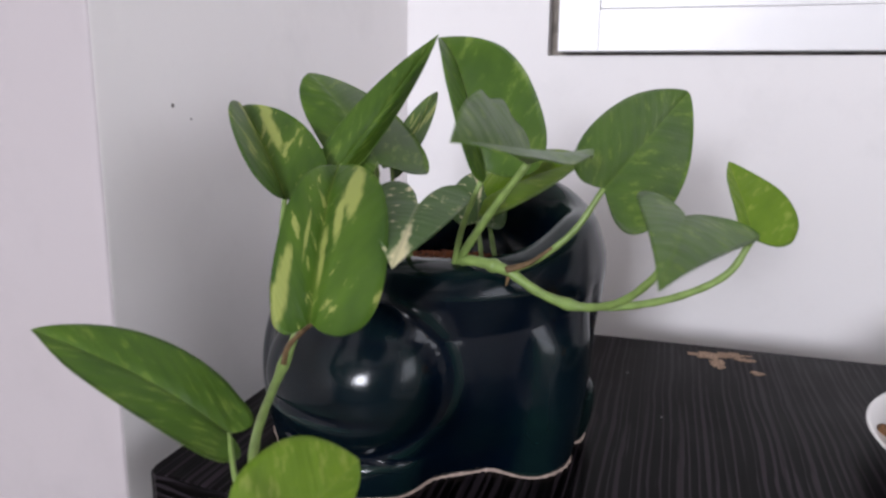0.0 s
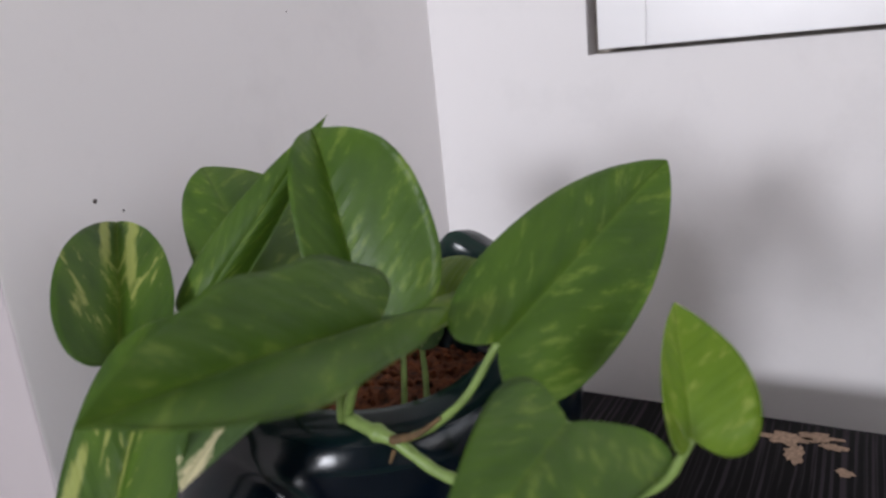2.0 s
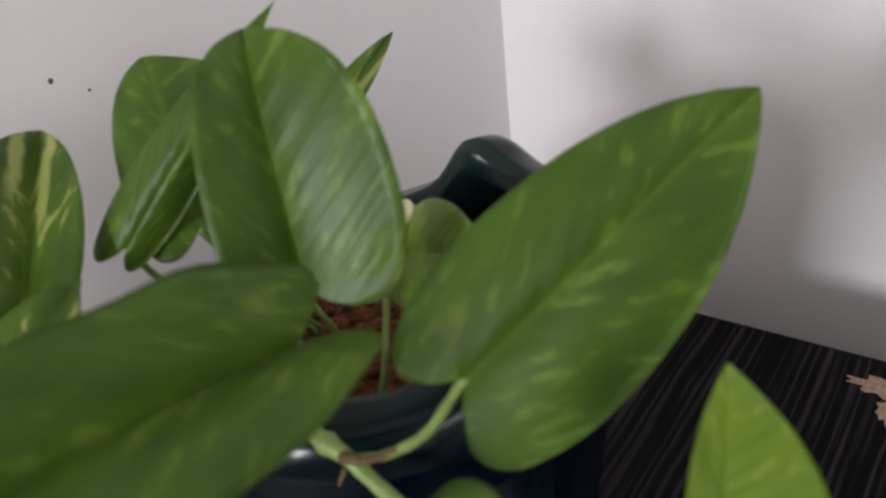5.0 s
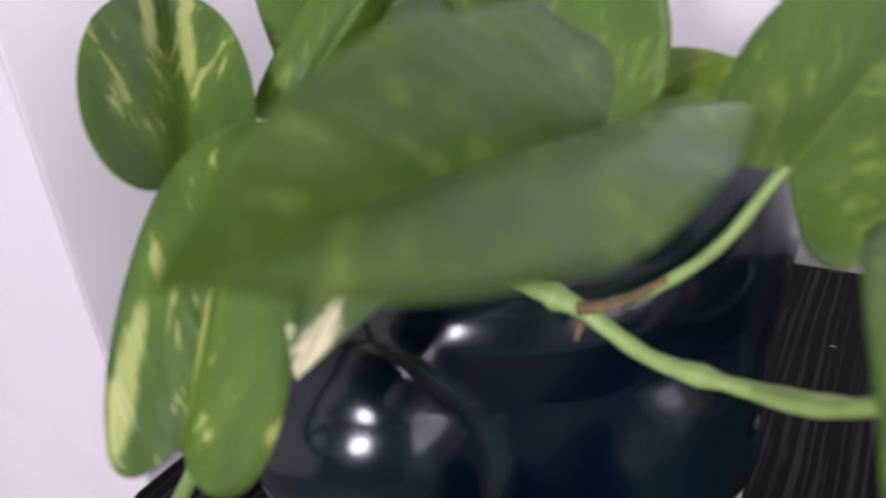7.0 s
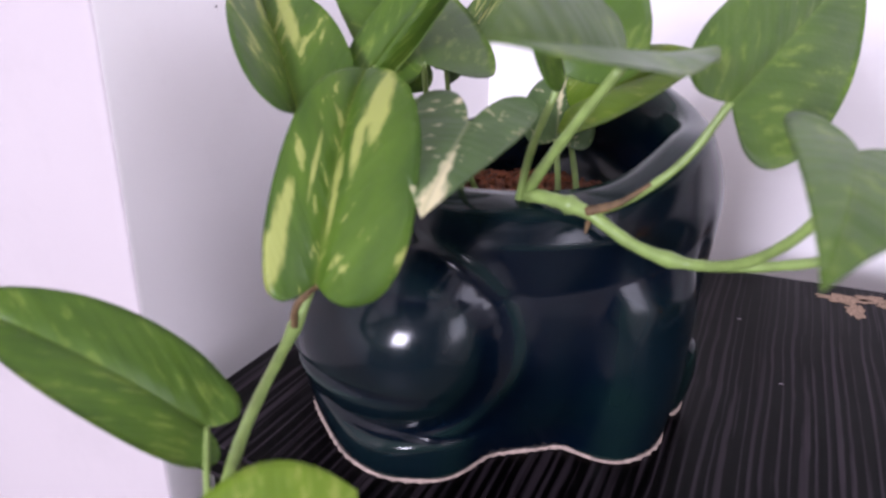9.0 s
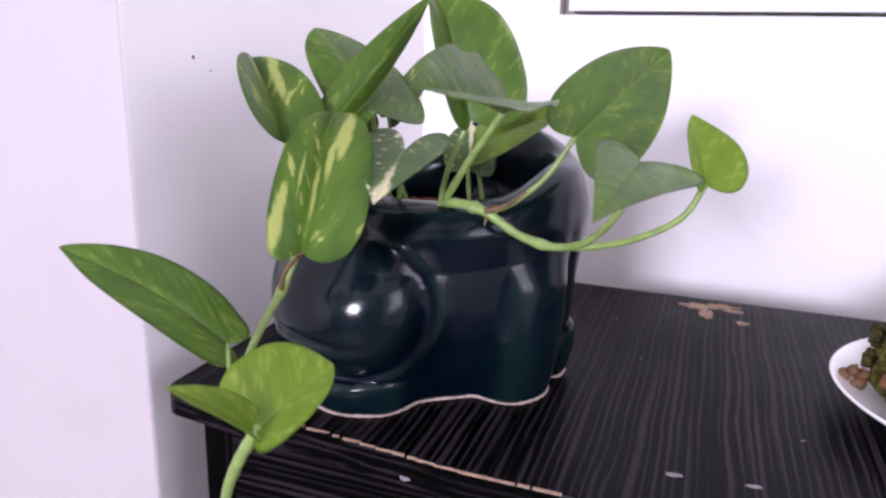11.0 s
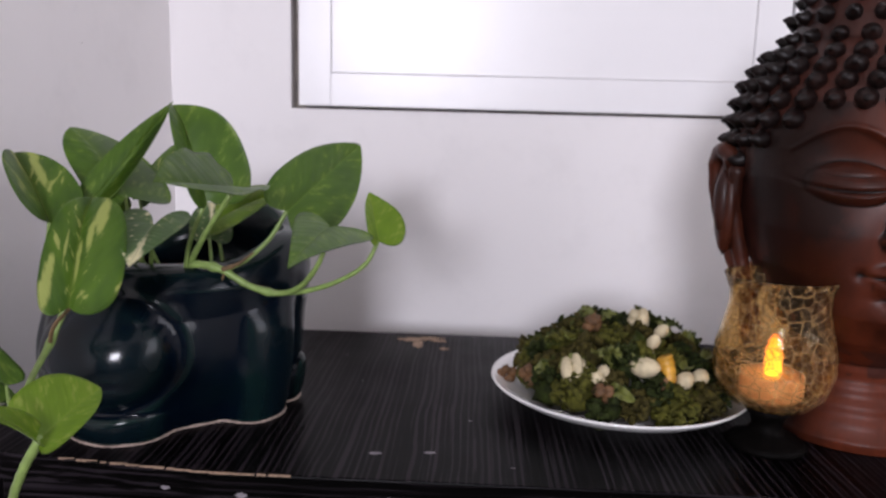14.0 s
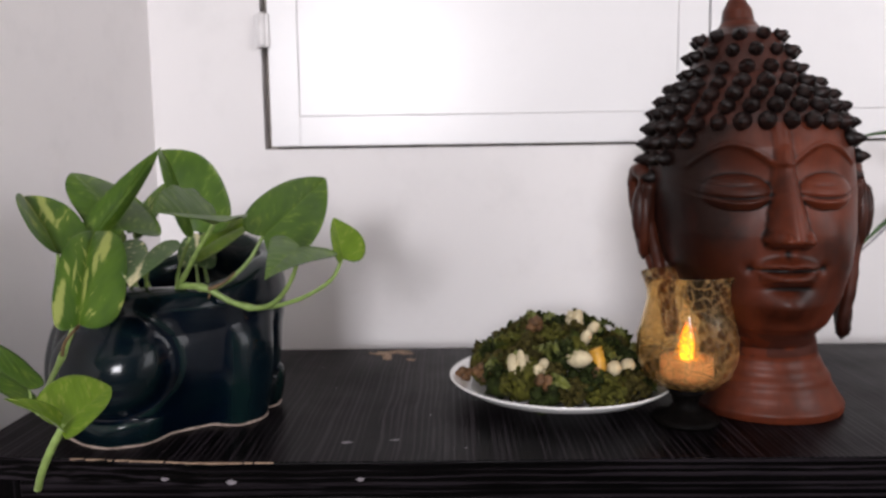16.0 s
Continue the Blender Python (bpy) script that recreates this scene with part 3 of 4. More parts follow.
bmesh.ops.bevel(bm, geom=[e for e in bm.edges if abs(e.verts[0].co.z - e.verts[1].co.z) < 1e-6 and e.verts[0].co.z > TOP - 0.001], offset=0.0012, segments=2, affect="EDGES", profile=0.5)
me = bpy.data.meshes.new("top")
bm.to_mesh(me)
bm.free()
me.materials.append(M_TOP)
me.materials.append(M_FRONT)
for f in me.polygons:                                  # edging strip on the upright faces
    f.material_index = 1 if abs(f.normal.z) < 0.5 else 0
piece("top", me, cab)
piece("side_panel", box_mesh("side_panel", [(X0 + 0.022, X0 + 0.040, YF + 0.021, YB - 0.004, 0.0, TOP - 0.0165)], M_SIDE, 0.001), cab)
piece("side_panel", box_mesh("side_panel", [(X1 - 0.040, X1 - 0.022, YF + 0.021, YB - 0.004, 0.0, TOP - 0.0165)], M_SIDE, 0.001), cab)
piece("back_panel", box_mesh("back_panel", [(X0 + 0.041, X1 - 0.041, YB - 0.012, YB - 0.006, 0.02, TOP - 0.0165)], M_FRONT), cab)
for i in range(4):
    z1 = TOP - 0.019 - i * 0.19
    piece("drawer_front", box_mesh("drawer_front", [(X0 + 0.0415, X1 - 0.0415, YF + 0.019, YF + 0.034, z1 - 0.186, z1)], M_FRONT, 0.0012), cab)
piece("carcass", box_mesh("carcass", [(X0 + 0.0415, X1 - 0.0415, YF + 0.035, YB - 0.013, 0.03, TOP - 0.03)], M_SIDE), cab)


def flake(cx, cy, z, rx, ry, m, seed, n=22, flat=0.0004):
    """A low, ragged-edged patch."""
    rnd = random.Random(seed)
    ring = [(cx + rx * k * math.cos(a), cy + ry * k * math.sin(a)) for a, k in
            ((2 * math.pi * i / n, 0.55 + 0.6 * rnd.random()) for i in range(n))]
    vs = [(x, y, z - 0.0006) for x, y in ring] + [(cx + (x - cx) * 0.9, cy + (y - cy) * 0.9, z + flat) for x, y in ring]
    fs = [(i, (i + 1) % n, (i + 1) % n + n, i + n) for i in range(n)] + [tuple(range(n, 2 * n))]
    return mesh_of("flake", vs, fs, m, smooth=False)


for cx, cy, rx, ry, sd in ((0.020, -0.122, 0.016, 0.008, 1), (0.036, -0.116, 0.013, 0.006, 2), (0.026, -0.137, 0.006, 0.012, 3), (0.044, -0.124, 0.008, 0.004, 6), (0.050, -0.148, 0.006, 0.004, 4)):
    piece("bare_chip", flake(cx, cy, TOP, rx, ry, M_BOARD, sd), cab, "bare particle board where the laminate chipped off")
for cx, cy, r, sd in ((0.017, -0.368, 0.0035, 11), (0.050, -0.364, 0.0030, 12), (0.074, -0.312, 0.0012, 13), (-0.033, -0.175, 0.0010, 14), (0.10, -0.38, 0.001, 15), (-0.01, -0.24, 0.0009, 16)):
    piece("scuff", flake(cx, cy, TOP, r * 1.5, r * 0.6, M_SCUFF, sd, 12, 0.0002), cab)
# worn front edge: a thin line of bare board
rnd = random.Random(5)
x = -0.165
while x < -0.03:
    w = 0.003 + 0.010 * rnd.random()
    y0 = front_edge(x + w / 2)
    piece("worn_edge", box_mesh("worn_edge", [(x, x + w, y0 - 0.0005, y0 + 0.0001 + 0.0008 * rnd.random() ** 2, TOP - 0.0007, TOP + 0.0003)], M_BOARD), cab, "pale board showing along the worn edge")
    x += w + 0.003 * rnd.random() ** 2
for cx, z, r, sd in ((-0.115, TOP - 0.008, 0.006, 21), (-0.128, TOP - 0.011, 0.004, 22), (-0.10, TOP - 0.012, 0.0035, 23), (-0.055, TOP - 0.013, 0.004, 24), (0.03, TOP - 0.012, 0.003, 25)):
    f = flake(0, 0, 0, r, r * 0.5, M_SCUFF, sd, 14, 0.0002)
    ob = piece("scuff", f, None)
    ob.matrix_basis = pose(cx, front_edge(cx) - 0.0002, z, 90, 0, -5.5 if cx < -0.07 else 0)
    under(ob, cab)

# nicks in the plaster
side_dir = (Vector((*ARRIS, 0)) - Vector((*CORNER, 0))).normalized()
for along, z, r in ((0.299, 0.972, 0.0014), (0.285, 0.964, 0.0008), (0.20, 0.905, 0.0007), (0.15, 1.06, 0.0006)):
    q = Vector((*CORNER, z)) + side_dir * along
    ob = tagged(piece("wall_nick", blobs("wall_nick", [((0, 0, 0), (r, r * 0.5, r), (0, 0, 0))], M_MARK, 1, 0.4)), "tiny dark nick in the plaster", "wall mark")
    ob.matrix_basis = pose(q.x, q.y, q.z, 0, 0, 84)

# ---- the planter: a crouching animal form, open at the back ----
PC = Vector((-0.138, -0.285))


def near(a, b):
    return (a - b + math.pi) % (2 * math.pi) - math.pi


def planter_radius(a, z, rise):
    """Distance of the wall from the axis, at angle a, height z over the foot; rise: share of the way up."""
    d = lambda deg, w: math.exp(-(near(a, radians(deg)) / radians(w)) ** 2)
    g = lambda h, w: math.exp(-((z - h) / w) ** 2)
    body = 0.083 + 0.006 * math.sin(min(1.0, rise / 0.70) * math.pi)
    lip = 0.066 + 0.004 * d(20, 50) - 0.011 * d(95, 38)
    t = max(0.0, (rise - 0.60) / 0.40)
    t = 1 - math.sqrt(max(0.0, 1 - t ** 2.2))
    r = body * (1 - t) + lip * t
    r += 0.008 * d(15, 32) * math.exp(-((rise - 0.74) / 0.20) ** 2)         # chest and head side
    low = max(0.0, 1 - z / 0.092)
    r -= 0.0180 * low ** 0.7 * (0.55 + 0.45 * g(0.0, 0.022)) / (1 + (abs(near(a, radians(-56))) / radians(18)) ** 6)   # hollow between haunch and fore leg
    ball = (near(a, radians(-100)) / radians(33)) ** 2 + ((z - 0.054) / 0.036) ** 2
    r += 0.0150 * max(0.0, 1 - ball) ** 0.8                                # haunch
    r -= 0.0036 * d(-112, 18) * g(0.0400, 0.0024)                          # fold across the haunch
    r += 0.0016 * math.exp(-((math.sqrt(ball) - 1.12) / 0.09) ** 2) * d(-62, 30)   # raised crescent round the haunch
    r -= 0.0012 * math.exp(-((math.sqrt(ball) - 0.90) / 0.07) ** 2) * d(-66, 26)   # groove inside it
    r += 0.009 * d(-97, 20) * max(0.0, 1 - (z / 0.0175) ** 3) ** 0.5       # hind foot
    leg = 1 / (1 + math.exp((z - 0.072) / 0.0040))
    r += 0.0062 * leg * max(0.0, 1 - (near(a, radians(-25)) / radians(16)) ** 2) ** 0.6    # fore leg
    r -= 0.004 * d(-7, 5) * g(0.03, 0.045)
    r += 0.006 * max(0.0, 1 - (near(a, radians(4)) / radians(10)) ** 2 - ((z - 0.012) / 0.020) ** 2) ** 0.5  # small paw
    r -= 0.003 * d(-143, 6) * g(0.04, 0.04)                                # seam behind the haunch
    return r


def rim_height(a):
    d = lambda deg, w: math.exp(-(near(a, radians(deg)) / radians(w)) ** 2)
    return 0.106 + 0.030 * d(62, 52) + 0.009 * d(-8, 24) + 0.011 * d(80, 12) + 0.004 * d(-150, 30)


def lip_shift(a):
    return Vector((0.012, 0.0))


NA, NZ = 216, 90
vs, fs = [], []
for i in range(NZ + 1):
    for k in range(NA):
        a = 2 * math.pi * k / NA
        h = rim_height(a)
        s = i / NZ
        z = h * s
        r = planter_radius(a, z, s) - 0.0035 * max(0.0, (s - 0.96) / 0.04) ** 2
        q = PC + lip_shift(a) * s ** 3 + Vector((math.cos(a), math.sin(a))) * r
        vs.append((q.x, q.y, TOP + 0.0012 + z))
for j, (inset, drop) in enumerate(((0.0075, -0.0004), (0.0100, 0.004), (0.0110, 0.012), (0.0095, 0.035), (0.010, 0.06))):
    for k in range(NA):
        a = 2 * math.pi * k / NA
        h = rim_height(a)
        q = PC + lip_shift(a) + Vector((math.cos(a), math.sin(a))) * (planter_radius(a, h, 1.0) - inset)
        vs.append((q.x, q.y, TOP + 0.0012 + max(h - drop, 0.055)))
rows_n = NZ + 6
for i in range(rows_n - 1):
    for k in range(NA):
        j = (k + 1) % NA
        fs.append((i * NA + k, i * NA + j, (i + 1) * NA + j, (i + 1) * NA + k))
fs.append(tuple(range(NA))[::-1])
fs.append(tuple((rows_n - 1) * NA + k for k in range(NA)))
planter = thing("planter", (PC.x, PC.y, TOP), "dark blue-green glazed ceramic animal planter on the cabinet", "planter")
piece("body", mesh_of("body", vs, fs, M_GLAZE), planter)
vs, fs = [], []
for dz, out in ((0.0, 0.0002), (0.0012, 0.0005), (0.0018, -0.0006)):
    for k in range(NA):
        a = 2 * math.pi * k / NA
        q = PC + Vector((math.cos(a), math.sin(a))) * (planter_radius(a, 0.001, 0.01) + out + 0.0005 * math.sin(k * 2.9))
        vs.append((q.x, q.y, TOP + 0.0002 + dz * (0.8 + 0.3 * math.sin(k * 0.7))))
for i in range(2):
    for k in range(NA):
        j = (k + 1) % NA
        fs.append((i * NA + k, i * NA + j, (i + 1) * NA + j, (i + 1) * NA + k))
piece("foot_ring", mesh_of("foot_ring", vs, fs, M_CLAY), planter, "bare unglazed clay foot")
piece("glaze_spot", blobs("glaze_spot", [((PC.x + planter_radius(radians(-46), 0.078, 0.72) * math.cos(radians(-46)), PC.y + planter_radius(radians(-46), 0.078, 0.72) * math.sin(radians(-46)), 0.8792), (0.0016, 0.0008, 0.0012), (0, 0, 0.6))], M_NUT, 1, 0.3), planter, "orange-brown fleck in the glaze")

piece("glaze_chip", blobs("glaze_chip", [((PC.x + 0.012 + (planter_radius(radians(98), rim_height(radians(98)), 1.0) - 0.0065) * math.cos(radians(98)), PC.y + (planter_radius(radians(98), rim_height(radians(98)), 1.0) - 0.0065) * math.sin(radians(98)), TOP + rim_height(radians(98)) - 0.0045), (0.0032, 0.0018, 0.0040), (0.3, 0.2, 0))], M_YELLOW, 2, 0.4), planter, "ochre chip on the rim")

# soil: a crumbly mound
SC = PC + Vector((0.012, 0.0))
vs, fs = [], []
NR = 26
for i in range(NR + 1):
    for k in range(72):
        a, r = 2 * math.pi * k / 72, 0.0600 * i / NR
        q = Vector((SC.x + r * math.cos(a), SC.y + r * math.sin(a), 0))
        z = 0.890 + 0.10 * (q.y + 0.285) * 0.5 - 0.15 * r * r / 0.06
        z += 0.0035 * noise.noise(q * 120) + 0.0022 * noise.noise(q * 420)
        vs.append((q.x, q.y, z))
for i in range(NR):
    for k in range(72):
        j = (k + 1) % 72
        fs.append((i * 72 + k, i * 72 + j, (i + 1) * 72 + j, (i + 1) * 72 + k))
tagged(piece("soil", mesh_of("soil", vs, fs, M_SOIL)), "crumbly red-brown potting soil inside the planter", "soil", kind="stuff")
rnd = random.Random(8)
crumbs = []
for i in range(260):
    a, r = rnd.random() * 6.283, 0.052 * rnd.random() ** 0.5
    s = 0.0008 + 0.0018 * rnd.random()
    x, y = SC.x + r * math.cos(a), SC.y + r * math.sin(a)
    crumbs.append(((x, y, 0.8905 + 0.05 * (y + 0.285) - 0.15 * r * r / 0.06), (s * 1.4, s, s * 0.8), (a, r * 90, 0)))
tagged(piece("soil_crumbs", blobs("soil_crumbs", crumbs, M_SOIL, 1, 0.5)), "loose red-brown soil crumbs", "soil", kind="stuff")

# ---- the pothos ----
plant = thing("pothos_plant", (SC.x, SC.y, 0.885), "trailing golden pothos with marbled heart-shaped leaves", "plant")


def leaf(base, tip, left, right, m, label="", **shape):
    return piece("leaf", leaf_mesh("leaf", base, tip, left, right, m, under_skin=M_UNDER, **shape), plant, label)


def stalk(name, points, r0, r1, m=None, nodes=(), label=""):
    return piece(name, mesh_of(name, *tube(points, r0, r1, nodes=nodes), m or M_STEM), plant, label)


def blade(base, tip, edge_l, edge_r, m, label, outline=HEART, **shape):
    """A leaf given by its base, its tip and one point on each margin."""
    return leaf(base, tip, edge_offset(base, tip, edge_l, outline), edge_offset(base, tip, edge_r, outline), m, label, outline=outline, **shape)


blade((-0.093, -0.341, 0.948), (-0.1174, -0.324, 1.0085), (-0.1088, -0.3505, 0.984), (-0.0718, -0.3245, 0.970), M_LEAF,
      "large dark green leaf standing upright", BROAD, arch=0.03, cup=-0.03, seed=1, hook=0.10)
blade((-0.0415, -0.346, 0.9435), (-0.0127, -0.2615, 0.9808), (-0.0510, -0.3360, 0.9655), (-0.0095, -0.2965, 0.9448), M_LEAF,
      "broad mid-green leaf on a long stalk", HEART, arch=0.02, cup=-0.03, seed=2, hook=-0.04)
blade((-0.1697, -0.380, 0.9366), (-0.2142, -0.3383, 0.9736), (-0.1877, -0.3875, 0.962), (-0.1627, -0.3589, 0.9540), M_LEAF_STREAK,
      "green leaf marbled with yellow", HEART, arch=0.03, cup=-0.03, seed=3)
blade((-0.1393, -0.4186, 0.8973), (-0.1495, -0.3715, 0.9530), (-0.1533, -0.4215, 0.9134), (-0.1145, -0.4025, 0.9275), M_LEAF_MARBLED,
      "yellow-green marbled leaf over the planter's edge", BROAD, arch=0.04, cup=-0.05, seed=4, hook=0.06)
blade((-0.1148, -0.3675, 0.9352), (-0.1094, -0.412, 0.919), (-0.1305, -0.3790, 0.9390), (-0.0925, -0.3745, 0.9372), M_LEAF_CREAM,
      "grey-green leaf with a cream patch", LOBED, arch=0.03, cup=-0.02, seed=5)
blade((-0.070, -0.3643, 0.9540), (-0.0751, -0.4560, 0.9680), (-0.0789, -0.3890, 0.978), (-0.0446, -0.3735, 0.9615), M_LEAF,
      "large leaf held level towards the room", HEART, arch=0.02, cup=-0.02, seed=6, wave=0.012, sag=(0.007, -0.003, -0.019))
leaf((-0.157, -0.3503, 0.9495), (-0.1270, -0.3023, 1.0088), (-0.0115, -0.002, 0.0050), (0.0045, 0.008, -0.0040), M_LEAF,
     "folded dark leaf leaning inward", arch=0.03, taper=0.25, cup=-0.04, seed=7)
blade((-0.148, -0.3317, 0.9483), (-0.1952, -0.305, 0.9900), (-0.185, -0.330, 0.968), (-0.1600, -0.2800, 0.9690), M_LEAF,
      "dull green leaf turned to the wall", BROAD, arch=0.05, cup=-0.05, seed=8)
leaf((-0.1503, -0.3038, 0.9452), (-0.1508, -0.2293, 0.9813), (-0.007, 0.0, 0.0035), (0.0035, 0.002, -0.007), M_LEAF_MARBLED,
     "narrow yellow-edged leaf seen on edge", arch=0.02, seed=9)
leaf((-0.106, -0.288, 0.928), (-0.050, -0.318, 0.953), (-0.006, 0.012, 0.012), (0.002, -0.016, -0.008), M_LEAF_YOUNG,
     "bright young green leaf", arch=0.04, cup=-0.05, seed=10)
leaf((-0.106, -0.300, 0.918), (-0.114, -0.276, 0.940), (-0.013, -0.004, 0.002), (0.014, 0.006, -0.002), M_LEAF_CREAM,
     "small pale-backed leaf over the soil", arch=0.08, cup=-0.1, seed=11)
leaf((-0.166, -0.310, 0.934), (-0.183, -0.296, 0.949), (-0.007, -0.010, 0.003), (0.010, 0.006, 0.004), M_LEAF,
     "small leaf among the stalks", arch=0.05, seed=12)
blade((-0.0095, -0.3756, 0.9385), (-0.0167, -0.443, 0.9272), (-0.0262, -0.3760, 0.9464), (0.0150, -0.3810, 0.9335), M_LEAF,
      "drooping triangular leaf on the side shoot", SPADE, arch=0.04, cup=-0.03, seed=13)
leaf((0.0158, -0.3565, 0.9285), (0.0060, -0.3300, 0.9535), (-0.0055, -0.004, -0.001), (0.0165, 0.0030, -0.0015), M_LEAF_YOUNG,
     "light green young leaf with a curled tip", arch=0.06, cup=0.08, seed=14, hook=-0.06)
leaf((-0.1545, -0.451, 0.8655), (-0.2075, -0.478, 0.9045), (-0.004, 0.014, 0.008), (0.001, -0.013, -0.006), M_LEAF,
     "long mid-green leaf reaching past the cabinet", arch=0.09, cup=0.01, seed=15, hook=-0.03)
leaf((-0.1126, -0.493, 0.8582), (-0.1018, -0.4607, 0.870), (-0.017, 0.001, 0.013), (0.007, -0.004, -0.006), M_LEAF_YOUNG,
     "light green young leaf at the trailing end", arch=0.05, cup=0.05, seed=16, outline=BROAD)
leaf((-0.1135, -0.494, 0.858), (-0.1270, -0.5175, 0.8815), (-0.003, 0.006, 0.001), (0.002, -0.005, -0.003), M_LEAF_YOUNG,
     "narrow unrolling young leaf", arch=0.06, cup=0.1, seed=17)

# trailing stems and leaf stalks
stalk("main_stem", [(-0.120, -0.318, 0.887), (-0.112, -0.333, 0.899), (-0.101, -0.346, 0.908), (-0.090, -0.351, 0.909), (-0.079, -0.351, 0.906), (-0.064, -0.350, 0.897), (-0.047, -0.346, 0.892), (-0.030, -0.358, 0.900), (-0.016, -0.372, 0.918), (-0.0095, -0.3756, 0.938)], 0.0028, 0.0014, nodes=(0.38, 0.62))
stalk("side_shoot", [(-0.047, -0.346, 0.892), (-0.028, -0.348, 0.895), (-0.008, -0.354, 0.903), (0.008, -0.357, 0.914), (0.0158, -0.3565, 0.9285)], 0.0018, 0.0013)
stalk("petiole", [(-0.079, -0.351, 0.906), (-0.066, -0.350, 0.913), (-0.052, -0.349, 0.926), (-0.0415, -0.346, 0.9435)], 0.0014, 0.0013)
stalk("dry_sheath", [(-0.080, -0.352, 0.907), (-0.070, -0.352, 0.911), (-0.061, -0.351, 0.918)], 0.0017, 0.0006, M_STEM_BROWN, label="dry brown leaf sheath")
stalk("petiole", [(-0.114, -0.328, 0.888), (-0.105, -0.343, 0.905), (-0.088, -0.356, 0.930), (-0.070, -0.3643, 0.954)], 0.0022, 0.0015)
stalk("petiole", [(-0.112, -0.328, 0.888), (-0.105, -0.346, 0.906), (-0.101, -0.346, 0.925), (-0.093, -0.341, 0.948)], 0.0016, 0.0012)
stalk("petiole", [(-0.100, -0.318, 0.888), (-0.101, -0.312, 0.900), (-0.106, -0.301, 0.918)], 0.0013, 0.0011)
stalk("petiole", [(-0.092, -0.312, 0.888), (-0.098, -0.300, 0.905), (-0.106, -0.289, 0.928)], 0.0013, 0.0011)
stalk("petiole", [(-0.150, -0.320, 0.888), (-0.168, -0.360, 0.908), (-0.173, -0.376, 0.918), (-0.1697, -0.380, 0.9366)], 0.0014, 0.0011)
stalk("petiole", [(-0.135, -0.325, 0.888), (-0.127, -0.345, 0.910), (-0.1148, -0.3665, 0.935)], 0.0014, 0.0011)
stalk("petiole", [(-0.150, -0.310, 0.888), (-0.158, -0.330, 0.915), (-0.161, -0.343, 0.935), (-0.157, -0.350, 0.9495)], 0.0013, 0.0011)
stalk("petiole", [(-0.150, -0.295, 0.888), (-0.152, -0.316, 0.920), (-0.148, -0.3317, 0.9483)], 0.0013, 0.0011)
stalk("petiole", [(-0.140, -0.295, 0.888), (-0.148, -0.304, 0.918), (-0.148, -0.312, 0.946)], 0.0013, 0.0010)
stalk("petiole", [(-0.148, -0.298, 0.888), (-0.162, -0.304, 0.915), (-0.166, -0.310, 0.934)], 0.0010, 0.0008)
stalk("trailing_stem", [(-0.140, -0.330, 0.888), (-0.148, -0.362, 0.908), (-0.153, -0.388, 0.898), (-0.160, -0.403, 0.872), (-0.150, -0.440, 0.862), (-0.130, -0.475, 0.862), (-0.1126, -0.4935, 0.858)], 0.0020, 0.0016, nodes=(0.5,))
stalk("petiole", [(-0.160, -0.403, 0.872), (-0.153, -0.410, 0.884), (-0.139, -0.418, 0.897)], 0.0013, 0.0010, M_STEM_BROWN, label="brown leaf stalk")
stalk("petiole", [(-0.128, -0.478, 0.860), (-0.142, -0.466, 0.857), (-0.1545, -0.451, 0.8655)], 0.0010, 0.0009)
stalk("trailing_tip", [(-0.1126, -0.4935, 0.858), (-0.120, -0.493, 0.846), (-0.128, -0.489, 0.832), (-0.134, -0.484, 0.820)], 0.0022, 0.0019)
stalk("root_nub", [(-0.079, -0.353, 0.904), (-0.079, -0.356, 0.901)], 0.0009, 0.0004, M_STEM_BROWN)

# ---- the dish of greens ----
DC = (0.181, -0.265, TOP)
plate = thing("plate", DC, "shallow white china plate on the cabinet", "plate")
piece("dish", mesh_of("dish", *lathe([(r * 1.03, h) for r, h in [(0.046, 0.0006), (0.047, 0.003), (0.064, 0.0060), (0.081, 0.0120), (0.0882, 0.0172), (0.0894, 0.0186), (0.0886, 0.0194), (0.0868, 0.0186), (0.079, 0.0140), (0.062, 0.0085), (0.040, 0.0062), (0.001, 0.0060)]], DC, 72), M_CHINA), plate)


def heap(x, y):
    """Height of the heap of greens over a place on the plate."""
    r = math.hypot(x - DC[0], y - DC[1])
    return TOP + 0.012 + 0.050 * max(0.0, 1 - (r / 0.082) ** 2)


def floret(seed, m, lumps=90):
    """A curly floret: many small uneven lumps and frills on a short dome."""
    rnd = random.Random(seed)
    spec = []
    for i in range(lumps):
        a, h = rnd.random() * 6.283, rnd.random() ** 0.6
        r = 0.0115 * math.sqrt(1 - 0.8 * h * h) * (0.75 + 0.4 * rnd.random())
        s = 0.0010 + 0.0020 * rnd.random() ** 2
        spec.append(((r * math.cos(a), r * math.sin(a), 0.011 * h * (0.7 + 0.5 * rnd.random())), (s * 1.5, s * 0.6, s * 1.3), (rnd.random() * 3, rnd.random() * 3, rnd.random() * 3)))
    spec.append(((0, 0, 0.001), (0.009, 0.008, 0.007), (0, 0, 0)))
    return blobs("kale_floret", spec, m, 1, 0.7)


